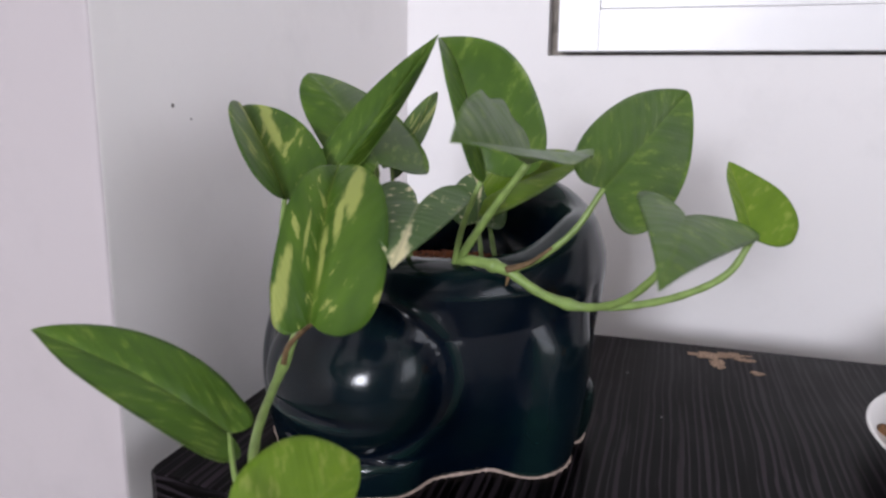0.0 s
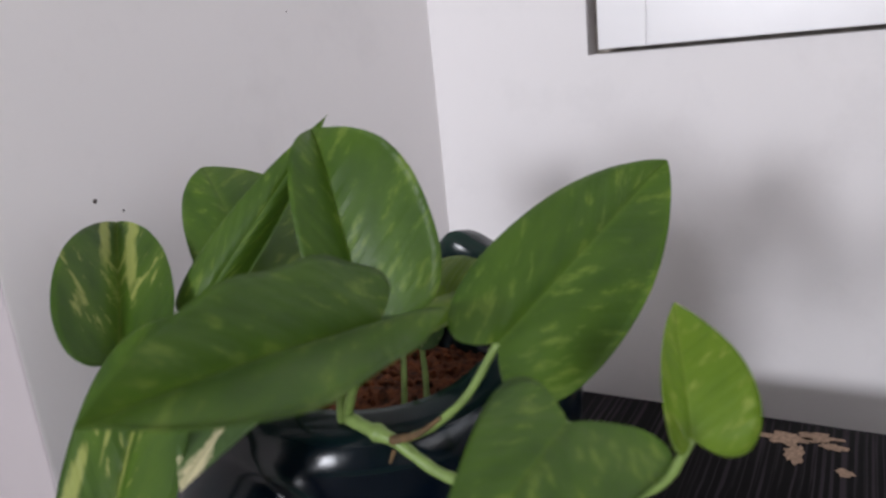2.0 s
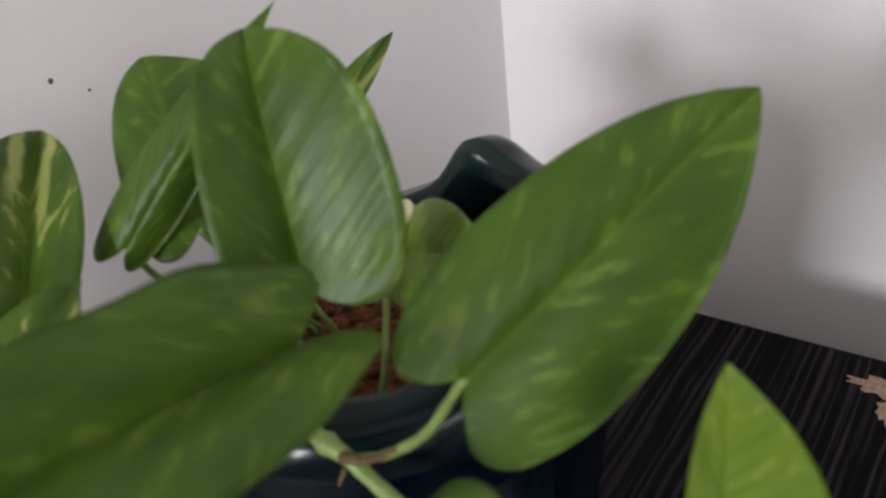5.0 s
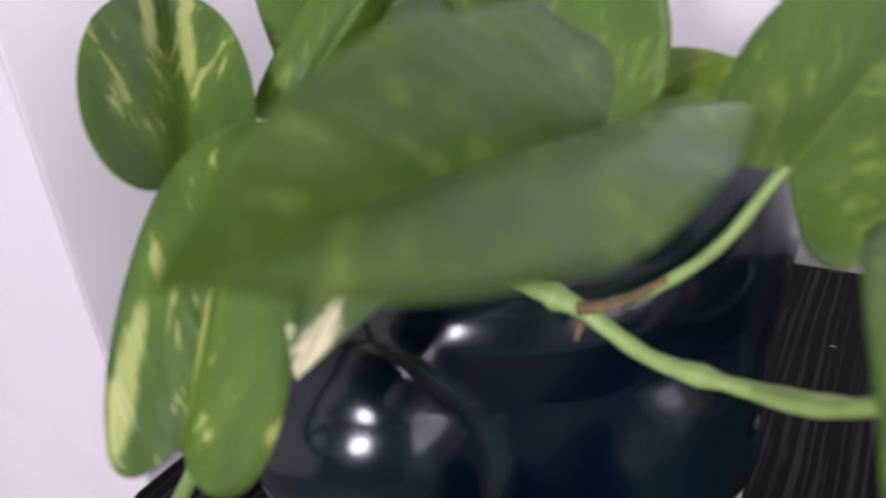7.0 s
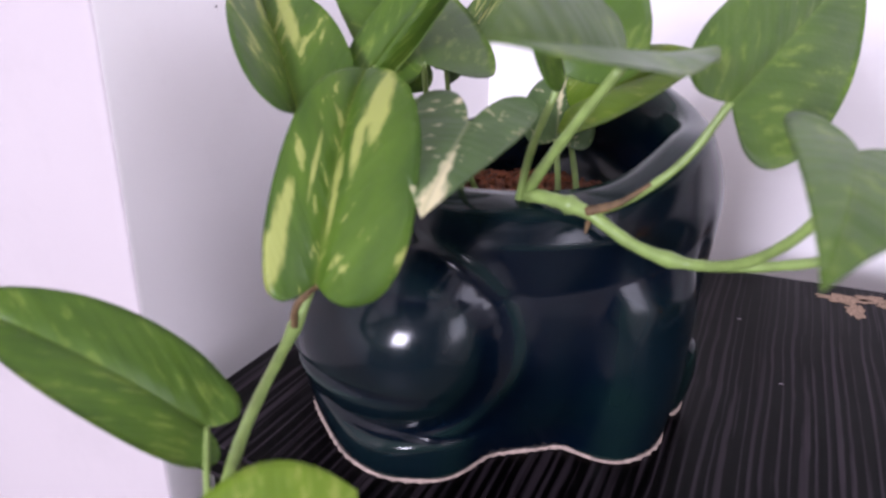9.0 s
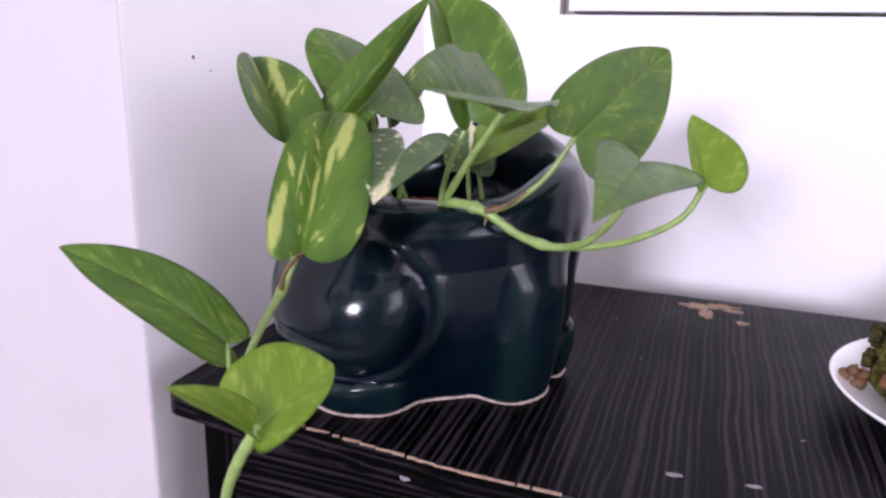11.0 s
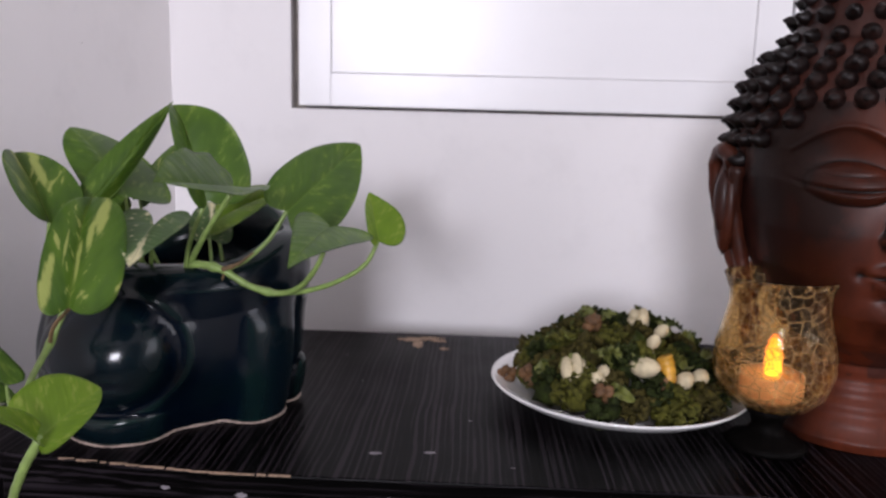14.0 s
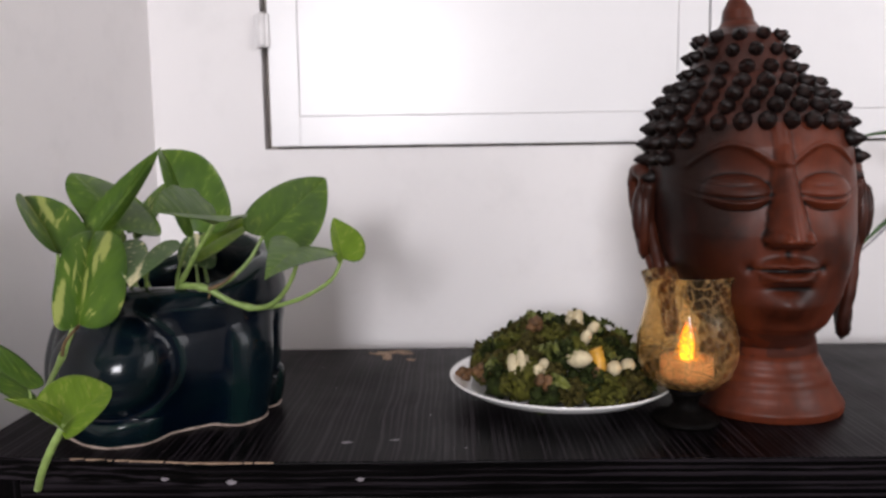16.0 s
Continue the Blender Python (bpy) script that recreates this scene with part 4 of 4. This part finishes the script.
kinds = [floret(s, m) for s, m in ((1, M_KALE), (2, M_KALE_OLIVE), (3, M_KALE), (4, M_KALE_BROWN), (5, M_KALE_OLIVE), (6, M_KALE_BROWN))]
rnd = random.Random(3)
count = 0
for ring, n in ((0.0, 1), (0.022, 6), (0.042, 11), (0.058, 15), (0.0675, 19)):
    for k in range(n):
        a = 2 * math.pi * (k + 0.4 * rnd.random()) / n + ring * 40
        x, y = DC[0] + ring * math.cos(a), DC[1] + ring * math.sin(a)
        z = heap(x, y) - 0.010 + 0.004 * rnd.random()
        ob = tagged(new("kale_floret", kinds[count % 6]), "dark green curly floret heaped on the white plate", "vegetable", "greens on the plate")
        tilt = 60 * ring / 0.08
        s = 0.85 + 0.45 * rnd.random() - (0.25 if ring > 0.07 else 0)
        ob.matrix_basis = pose(x, y, z, tilt * -math.sin(a) + rnd.uniform(-14, 14), tilt * math.cos(a) + rnd.uniform(-14, 14), math.degrees(a)) @ Matrix.Diagonal((s, s, s, 1))
        count += 1


def on_heap(name, spec, m, x, y, lift, label, turn=(0, 0, 0), level=2, rough=0.15):
    ob = tagged(piece(name, blobs(name, spec, m, level, rough)), label, "food", "pieces among the greens")
    k = 1.25 if m is M_IVORY else 1.2
    ob.matrix_basis = pose(x, y, heap(x, y) + lift, *turn) @ Matrix.Diagonal((k, k, k, 1))
    return ob


clove = [((0.0045 * math.cos(a), 0.003 * math.sin(a), 0), (0.0042, 0.0030, 0.0078), (0.25 * math.sin(a), 0.3 * math.cos(a), a)) for a in (0.3, 1.8, 3.3, 4.7)]
on_heap("garlic_bulb", clove, M_IVORY, 0.143, -0.312, 0.005, "ivory garlic-like cluster on the greens", (-50, 0, 20))
on_heap("ivory_lump", [((0, 0, 0), (0.0085, 0.006, 0.0055), (0, 0, 0))], M_IVORY, 0.187, -0.320, 0.006, "pale ivory lump on the greens", (0, 0, -25))
bean = [((-0.004, 0, 0), (0.005, 0.0033, 0.0033), (0, 0, 0.4)), ((0.004, 0.001, 0), (0.005, 0.0034, 0.0034), (0, 0, -0.4))]
on_heap("cashew", bean, M_IVORY, 0.199, -0.298, 0.008, "pale cashew lying on top of the greens", (0, -50, 10))
on_heap("cashew", bean, M_IVORY, 0.192, -0.310, 0.009, "pale cashew lying on the greens", (0, -65, -10))
crumb = [((0.0032 * math.cos(a * 2.1), 0.0024 * math.sin(a * 1.7), 0.0022 * math.cos(a * 3.3)), (0.0032, 0.0026, 0.0034), (a, a, 0)) for a in range(7)]
on_heap("white_crumble", crumb, M_IVORY, 0.189, -0.280, 0.008, "white crumbled piece on top of the greens", (0, 0, 0), 2, 0.4)
on_heap("walnut", crumb, M_NUT, 0.158, -0.332, 0.006, "brown walnut piece at the plate's edge", (30, 0, 0), 2, 0.5)
on_heap("walnut", crumb, M_NUT, 0.114, -0.290, 0.004, "brown walnut piece on the greens", (0, 40, 0), 2, 0.5)
on_heap("walnut", crumb, M_NUT, 0.158, -0.283, 0.008, "red-brown nut piece on top of the greens", (0, 0, 70), 2, 0.5)
on_heap("nut_crumb", crumb[:4], M_IVORY, 0.159, -0.322, 0.005, "pale nut crumb on the greens", (0, 30, 70), 2, 0.5)
on_heap("nut_crumb", crumb[:4], M_NUT, 0.100, -0.262, 0.005, "pinkish nut crumb near the rim", (0, 30, 10), 2, 0.5)
on_heap("almond", [((0, 0, 0), (0.0034, 0.0024, 0.0078), (0, 0, 0))], M_NUT, 0.200, -0.325, 0.006, "brown almond standing at the edge", (-30, 10, 0))
for x, y in ((0.213, -0.322), (0.225, -0.314)):
    on_heap("white_bead", [((0, 0, 0), (0.0048, 0.0045, 0.0048), (0, 0, 0))], M_IVORY, x, y, 0.008, "round ivory bean at the plate's edge")
strip = tube([(0, 0, 0.010), (0.002, -0.001, 0.004), (0.003, -0.003, -0.004), (0.001, -0.002, -0.011)], 0.0052, 0.0045, 6, 12)
ob = tagged(piece("pepper_strip", mesh_of("pepper_strip", *strip, M_YELLOW)), "mustard-yellow curled strip on the greens", "food", "pieces among the greens")
ob.matrix_basis = pose(0.199, -0.320, heap(0.199, -0.320) + 0.006, 0, 0, 0)
for x, y, s, turn in ((0.143, -0.308, 0.018, 20), (0.172, -0.334, 0.018, -30), (0.128, -0.270, 0.015, 70), (0.205, -0.280, 0.016, 110), (0.150, -0.322, 0.015, 160), (0.125, -0.300, 0.017, 40), (0.140, -0.285, 0.018, 100), (0.215, -0.312, 0.016, 60), (0.168, -0.312, 0.015, -60)):
    z = heap(x, y) + 0.004
    me = leaf_mesh("salad_leaf", (-s * 0.5, 0, 0), (s * 0.5, 0, 0.002), (0, s * 0.24, 0.003), (0, -s * 0.24, 0.002), M_KALE_PALE, arch=0.15, wave=0.10, seed=x * 90)
    ob = tagged(piece("salad_leaf", me), "small olive-green salad leaf on the heap", "food", "pieces among the greens")
    ob.matrix_basis = pose(x, y, z, 30 + 30 * math.sin(x * 700), 25 * math.sin(y * 900), turn)

rnd = random.Random(21)
M_KALE_LEAF = plain("deep_green_leaf", (0.046, 0.060, 0.008), 0.6, 0.5, 200, relief=0.6, gloss=0.25)
for k in range(34):
    a, r = rnd.uniform(0, 2 * math.pi), 0.066 * math.sqrt(rnd.random())
    x, y, s = DC[0] + r * math.cos(a), DC[1] + r * math.sin(a), rnd.uniform(0.010, 0.019)
    me = leaf_mesh("salad_leaf", (-s * 0.5, 0, 0), (s * 0.5, 0, 0.002), (0, s * 0.3, 0.003), (0, -s * 0.3, 0.002), M_KALE_PALE if k % 3 == 0 else M_KALE_LEAF, arch=0.2, wave=0.16, seed=k)
    ob = tagged(piece("salad_leaf", me), "pale olive salad leaf on the heap" if k % 3 == 0 else "deep green crinkled salad leaf on the heap", "food", "pieces among the greens")
    ob.matrix_basis = pose(x, y, heap(x, y) + 0.002 + 0.003 * rnd.random(), rnd.uniform(-60, 60), rnd.uniform(-50, 50), rnd.uniform(0, 360))

# ---- the candle glass ----
GC = (0.2645, -0.330, TOP)
holder = thing("candle_holder", GC, "amber crackle-glass candle holder on a dark foot", "candle holder")
outer = [(r, 0.027 + (z - 0.027) * 1.07) for r, z in [(0.012, 0.027), (0.024, 0.029), (0.0325, 0.037), (0.0365, 0.050), (0.0360, 0.062), (0.0325, 0.076), (0.0295, 0.088), (0.0300, 0.096), (0.0335, 0.105)]]
inner = [(r - 0.0016, z + (0.0016 if z < 0.04 else 0)) for r, z in outer[::-1]]
piece("bowl", mesh_of("bowl", *lathe(outer + [(0.0332, 0.1112)] + inner + [(0.001, 0.0292)], GC, 56, 0.006), M_GLASS), holder)
piece("foot", mesh_of("foot", *lathe([(0.024, 0.0004), (0.025, 0.002), (0.022, 0.005), (0.012, 0.009), (0.009, 0.014), (0.011, 0.020), (0.016, 0.0255), (0.013, 0.0268)], GC, 40), M_FOOT), holder, "blackened turned foot")
TC = (GC[0], GC[1], TOP + 0.0300)
light = thing("tea_light", TC, "lit battery tea light with a glowing orange flame", "candle")
piece("cup", mesh_of("cup", *lathe([(0.0150, 0.0), (0.0190, 0.004), (0.0194, 0.0042), (0.0192, 0.017), (0.0185, 0.0185), (0.012, 0.0178), (0.005, 0.0170), (0.003, 0.0172)], TC, 40), M_WAX), light, "pale wax-coloured cup")
flame = [(0.0042, 0.0165), (0.0052, 0.021), (0.0053, 0.027), (0.0044, 0.034), (0.0026, 0.040), (0.0006, 0.0435)]
piece("flame", mesh_of("flame", *lathe(flame, TC, 20), M_FLAME), light, "glowing orange plastic flame")

# ---- the carved head ----
HC = Vector((0.329, -0.284, TOP))
LEAN_X = -0.090                                        # the head leans back over the neck
FACE = radians(-95)                                    # the way the face looks


def bell(v, c, w):
    return math.exp(-((v - c) / w) ** 2)


def head_surface():
    """Neck, head and topknot as one turned and modelled skin; features are low swellings and hollows."""
    vs, fs, slots = [], [], []
    profile = [(0.0, 0.060, 0.060), (0.006, 0.061, 0.061), (0.014, 0.056, 0.056), (0.030, 0.050, 0.050), (0.042, 0.044, 0.046),
               (0.054, 0.043, 0.047), (0.062, 0.046, 0.058), (0.072, 0.056, 0.070), (0.090, 0.067, 0.078), (0.115, 0.077, 0.083), (0.140, 0.082, 0.085),
               (0.170, 0.084, 0.086), (0.200, 0.083, 0.084), (0.225, 0.075, 0.076), (0.243, 0.060, 0.060), (0.256, 0.044, 0.044),
               (0.270, 0.039, 0.039), (0.284, 0.031, 0.031), (0.292, 0.017, 0.017), (0.297, 0.0135, 0.0135), (0.305, 0.012, 0.012), (0.313, 0.007, 0.007), (0.317, 0.0008, 0.0008)]
    zs = [p[0] for p in profile]
    profile = [(z, w * (0.875 if z > 0.06 else 1.0), d * (0.99 if z > 0.06 else 1.0)) for z, w, d in profile]
    nz, na = 300, 288
    for i in range(nz + 1):
        z = 0.317 * i / nz
        rw = float(np.interp(z, zs, [p[1] for p in profile]))
        rd = float(np.interp(z, zs, [p[2] for p in profile]))
        for k in range(na):
            a = 2 * math.pi * k / na
            f = near(a, 0.0)                           # 0 at the middle of the face
            c, s = math.cos(f), math.sin(f)
            w = rw * s
            d = rd * c
            front = max(0.0, c)
            y = 0.0
            if front > 0 and 0.055 < z < 0.222:
                sx, z = w, z - 0.0165
                ax = abs(sx)
                arc = math.sin(min(1.0, max(0.0, ax - 0.006) / 0.050) * math.pi)
                brow = 0.171 + 0.014 * arc                                               # brow line from the nose's root outward
                under_brow = 1 / (1 + math.exp((z - brow) / 0.0011))
                y -= 0.0075 * under_brow * bell(ax, 0.026, 0.022) * bell(z, 0.166, 0.018)     # socket, sharp at the brow
                y += 0.0016 * bell(z, brow + 0.0012, 0.0014) * (1 if ax < 0.056 else 0.2)
                y += 0.0085 * max(0.0, 1 - ((ax - 0.030) / 0.021) ** 2 - ((z - 0.1535) / 0.0125) ** 2) ** 0.6   # closed eyeball
                slit = 0.1490 + 7.0 * (ax - 0.030) ** 2
                y -= 0.0042 * bell(z, slit, 0.0011) * bell(ax, 0.030, 0.018)                  # line between the lids
                y += 0.0014 * bell(z, slit - 0.0028, 0.0014) * bell(ax, 0.030, 0.017)         # lower lid
                y -= 0.0016 * bell(z, slit + 0.0085, 0.0010) * bell(ax, 0.030, 0.017)         # crease of the upper lid
                ridge = max(0.0, min(1.0, (0.183 - z) / 0.062))
                nose_w = 0.0040 + 0.0055 * ridge ** 1.4
                fall = 1 / (1 + math.exp((0.1180 - z) / 0.0010))
                y += (0.003 + 0.0200 * ridge) * max(0.0, 1 - (ax / (nose_w * 1.6)) ** 2) ** 0.9 * fall
                y += 0.0080 * max(0.0, 1 - ((ax - 0.0100) / 0.0060) ** 2 - ((z - 0.1225) / 0.0062) ** 2) ** 0.6   # nostril wings
                y -= 0.0020 * bell(sx, 0, 0.0030) * bell(z, 0.1120, 0.0040)                   # groove above the lip
                bow = 0.1052 - 0.0012 * bell(sx, 0, 0.004) - 0.004 * (ax / 0.022) ** 2
                y += 0.0085 * max(0.0, 1 - (ax / 0.0225) ** 2) * bell(z, bow - 0.0005, 0.0034)   # upper lip
                y += 0.0095 * max(0.0, 1 - (ax / 0.0185) ** 2) * bell(z, 0.0945, 0.0042)      # lower lip
                y -= 0.0062 * max(0.0, 1 - (ax / 0.0245) ** 2) * bell(z, 0.0995 + 2.2 * ax * ax, 0.0012)   # mouth line
                y -= 0.0030 * bell(ax, 0.0245, 0.0035) * bell(z, 0.1010, 0.0040)              # corners of the mouth
                y -= 0.0035 * bell(sx, 0, 0.014) * bell(z, 0.0870, 0.0032)                    # hollow under the lip
                y += 0.0080 * bell(sx, 0, 0.016) * bell(z, 0.0745, 0.0085)                    # chin
                y += 0.0040 * bell(ax, 0.040, 0.018) * bell(z, 0.118, 0.020)                  # cheek
                y += 0.0030 * max(0.0, 1 - (sx / 0.0042) ** 2 - ((z - 0.176) / (0.0090 if z > 0.176 else 0.0050)) ** 2) ** 0.5   # drop-shaped mark on the brow
                z += 0.0165
            if z < 0.05:                               # turned rings at the neck
                y += 0.0
                w *= 1 + 0.012 * math.sin(z * 520) * bell(z, 0.030, 0.016)
                d *= 1 + 0.012 * math.sin(z * 520) * bell(z, 0.030, 0.016)
            if 0.058 < z < 0.10 and c < 0.2:           # the head overhangs the neck in front only
                t = (0.10 - z) / 0.042
                w *= 1 - 0.10 * t * (0.2 - c)
                d *= 1 - 0.22 * t * (0.2 - c)
            d += y * min(1.0, front * 1.6)
            p = HC + Vector((math.cos(FACE) * d - math.sin(FACE) * w, math.sin(FACE) * d + math.cos(FACE) * w, z + 0.0004))
            p.x += LEAN_X * (z - 0.11)
            vs.append(p)
    for i in range(nz):
        z = 0.317 * (i + 0.5) / nz
        for k in range(na):
            j = (k + 1) % na
            fs.append((i * na + k, i * na + j, (i + 1) * na + j, (i + 1) * na + k))
            f = near(2 * math.pi * (k + 0.5) / na, 0.0)
            line = 0.2165 - 0.052 * max(0.0, abs(f) - 0.75) - 0.020 * max(0.0, abs(f) - 1.2) * 3
            mottle = 1.02 + 0.30 * noise.noise(vs[i * na + k] * 38) + 0.25 * noise.noise(vs[i * na + k] * 110)
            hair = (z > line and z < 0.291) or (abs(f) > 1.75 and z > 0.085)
            # shade under the chin, painted as a ragged dark band on the neck
            hair = hair or (0.047 < z < 0.068 and mottle > 0.92)
            # the sides past a ragged line take the same dark colour
            slots.append(2 if hair else (2 if abs(f) > mottle + 0.25 and z > 0.062 else 0))
    fs.append(tuple(range(na))[::-1])
    slots.append(0)
    return vs, fs, slots, profile


def on_head(f, z, out, profile):
    zs = [p[0] for p in profile]
    rw, rd = float(np.interp(z, zs, [p[1] for p in profile])), float(np.interp(z, zs, [p[2] for p in profile]))
    w, d = (rw + out) * math.sin(f), (rd + out) * math.cos(f)
    return HC + Vector((math.cos(FACE) * d - math.sin(FACE) * w, math.sin(FACE) * d + math.cos(FACE) * w, z)) + Vector((LEAN_X * (z - 0.11), 0, 0))


vs, fs, slots, profile = head_surface()
# rows of pointed snail-shell curls
bv, bf = ico(2)
rnd = random.Random(12)
CURL_ROWS = (0.096, 0.110, 0.124, 0.138, 0.152, 0.166, 0.180, 0.194, 0.2065, 0.218, 0.2285, 0.2375, 0.2465, 0.258, 0.271, 0.283)
bv, bf = ico(3)
for i, z in enumerate(CURL_ROWS):
    r = float(np.interp(z, [p[0] for p in profile], [p[1] for p in profile]))
    n = max(7, int(2 * math.pi * r / 0.0150))
    for k in range(n):
        f = near(2 * math.pi * (k + 0.5 * (i % 2)) / n, 0.0)
        line = 0.2125 - 0.052 * max(0.0, abs(f) - 0.75) - 0.060 * max(0.0, abs(f) - 1.2)
        if z < line and not (abs(f) > 1.85):
            continue
        q = on_head(f, z, 0.002, profile)
        out = (on_head(f, z, 0.02, profile) - q).normalized()
        out = (out + Vector((0, 0, 0.25 if z > 0.22 else 0.0))).normalized()
        s = 0.0061 * (0.92 + 0.16 * rnd.random()) * (0.85 if z > 0.25 else 1.0)
        side = out.cross(Vector((0, 0, 1))).normalized()
        up = side.cross(out)
        o = len(vs)
        for v in bv:
            h = v.z
            taper = 1.0 if h < 0 else 1 - 0.55 * h
            twist = 1 + 0.16 * math.sin(math.atan2(v.y, v.x) * 1.0 + h * 9) * (h > -0.2)
            vs.append(q + (side * v.x + up * v.y) * s * taper * twist + out * h * s * 1.45)
        fs += [tuple(o + t for t in g) for g in bf]
        slots += [1] * len(bf)
# long ears
bv, bf = ico(2)
for sgn in (-1, 1):
    path_e = [(1.48, 0.178, 0.004), (1.62, 0.186, 0.008), (1.76, 0.176, 0.011), (1.74, 0.150, 0.011), (1.66, 0.122, 0.009), (1.60, 0.100, 0.010), (1.58, 0.076, 0.018), (1.54, 0.058, 0.024)]
    pts = [on_head(sgn * f, z, o, profile) for f, z, o in path_e]
    tv, tf = tube(pts, 0.0062, 0.0056, 6, 12)
    o = len(vs)
    vs += tv
    fs += [tuple(o + t for t in g) for g in tf]
    slots += [3] * len(tf)
    path_i = [(1.46, 0.176, 0.003), (1.50, 0.150, 0.006), (1.50, 0.120, 0.006), (1.48, 0.095, 0.010), (1.50, 0.070, 0.018), (1.54, 0.056, 0.023)]
    tv, tf = tube([on_head(sgn * f, z, o2, profile) for f, z, o2 in path_i], 0.0052, 0.0050, 6, 12)
    o = len(vs)
    vs += tv
    fs += [tuple(o + t for t in g) for g in tf]
    slots += [3] * len(tf)
    # the second lump, the inner ear fold, takes the darker colour
    for f, z, lift, rt, ro, rz, slot in ((1.60, 0.150, 0.008, 0.017, 0.0075, 0.036, 3), (1.52, 0.152, 0.0125, 0.007, 0.006, 0.022, 2), (1.62, 0.098, 0.006, 0.011, 0.0060, 0.034, 3), (1.57, 0.076, 0.016, 0.0085, 0.0060, 0.026, 3)):
        q = on_head(sgn * f, z, lift, profile)
        out = (on_head(sgn * f, z, lift + 0.02, profile) - q).normalized()
        tang = out.cross(Vector((0, 0, 1))).normalized()
        o = len(vs)
        for v in bv:
            vs.append(q + tang * v.x * rt + out * v.y * ro + Vector((0, 0, v.z * rz)))
        fs += [tuple(o + t for t in g) for g in bf]
        slots += [slot] * len(bf)
statue = piece("statue_head", mesh_of("statue_head", vs, fs, [M_STATUE, M_CURL, M_SCALP_SHADE, M_EAR], None, True, slots))
tagged(statue, "red-brown carved statue head with dark curled hair", "statue")

# ---- at the far side ----
pot2 = thing("plant_pot", (0.640, -0.17, TOP), "small terracotta pot with long narrow leaves", "plant pot")
piece("pot", mesh_of("pot", *lathe([(0.034, 0.0004), (0.046, 0.070), (0.050, 0.071), (0.050, 0.085), (0.046, 0.0855), (0.043, 0.070), (0.001, 0.068)], (0.640, -0.17, TOP), 40), M_TERRA), pot2)
spider = thing("spider_plant", (0.640, -0.17, TOP + 0.068), "green plant with long arching strap leaves", "plant")
for pts, w in (([(0.640, -0.17, 0.868), (0.615, -0.16, 0.96), (0.570, -0.14, 1.012), (0.525, -0.12, 1.018), (0.485, -0.10, 1.008)], 0.0042),
               ([(0.636, -0.17, 0.868), (0.600, -0.15, 0.955), (0.560, -0.13, 0.950), (0.529, -0.12, 0.928), (0.500, -0.11, 0.892)], 0.0052),
               ([(0.644, -0.17, 0.868), (0.665, -0.18, 0.98), (0.72, -0.19, 1.02)], 0.005),
               ([(0.642, -0.175, 0.868), (0.64, -0.22, 0.97), (0.66, -0.27, 0.99)], 0.005)):
    c = spline(pts, 8)
    vs, fs = [], []
    for i, q in enumerate(c):
        s = i / (len(c) - 1)
        d = (c[min(i + 1, len(c) - 1)] - c[max(i - 1, 0)]).normalized()
        side = d.cross(Vector((0.2, 0.9, 0.3))).normalized()
        n = side.cross(d)
        h = w * (0.5 + 0.5 * math.sin(math.pi * min(1, s * 0.9 + 0.15))) * (1 - s ** 4)
        vs += [q + side * h + n * h * 0.35, q, q - side * h + n * h * 0.35, q - n * 0.0006]
    for i in range(len(c) - 1):
        for k in range(4):
            j = (k + 1) % 4
            fs.append((4 * i + k, 4 * i + j, 4 * i + 4 + j, 4 * i + 4 + k))
    piece("blade", mesh_of("blade", vs, fs, M_BLADE), spider)
cord = piece("cord", mesh_of("cord", *tube([(0.47, -0.055, 0.8005), (0.485, -0.07, 0.835), (0.508, -0.06, 0.858), (0.56, -0.03, 0.893), (0.64, -0.008, 0.94), (0.80, -0.004, 0.98)], 0.0011, 0.0011), M_CABLE))
tagged(cord, "thin grey cord hanging by the wall", "cable")
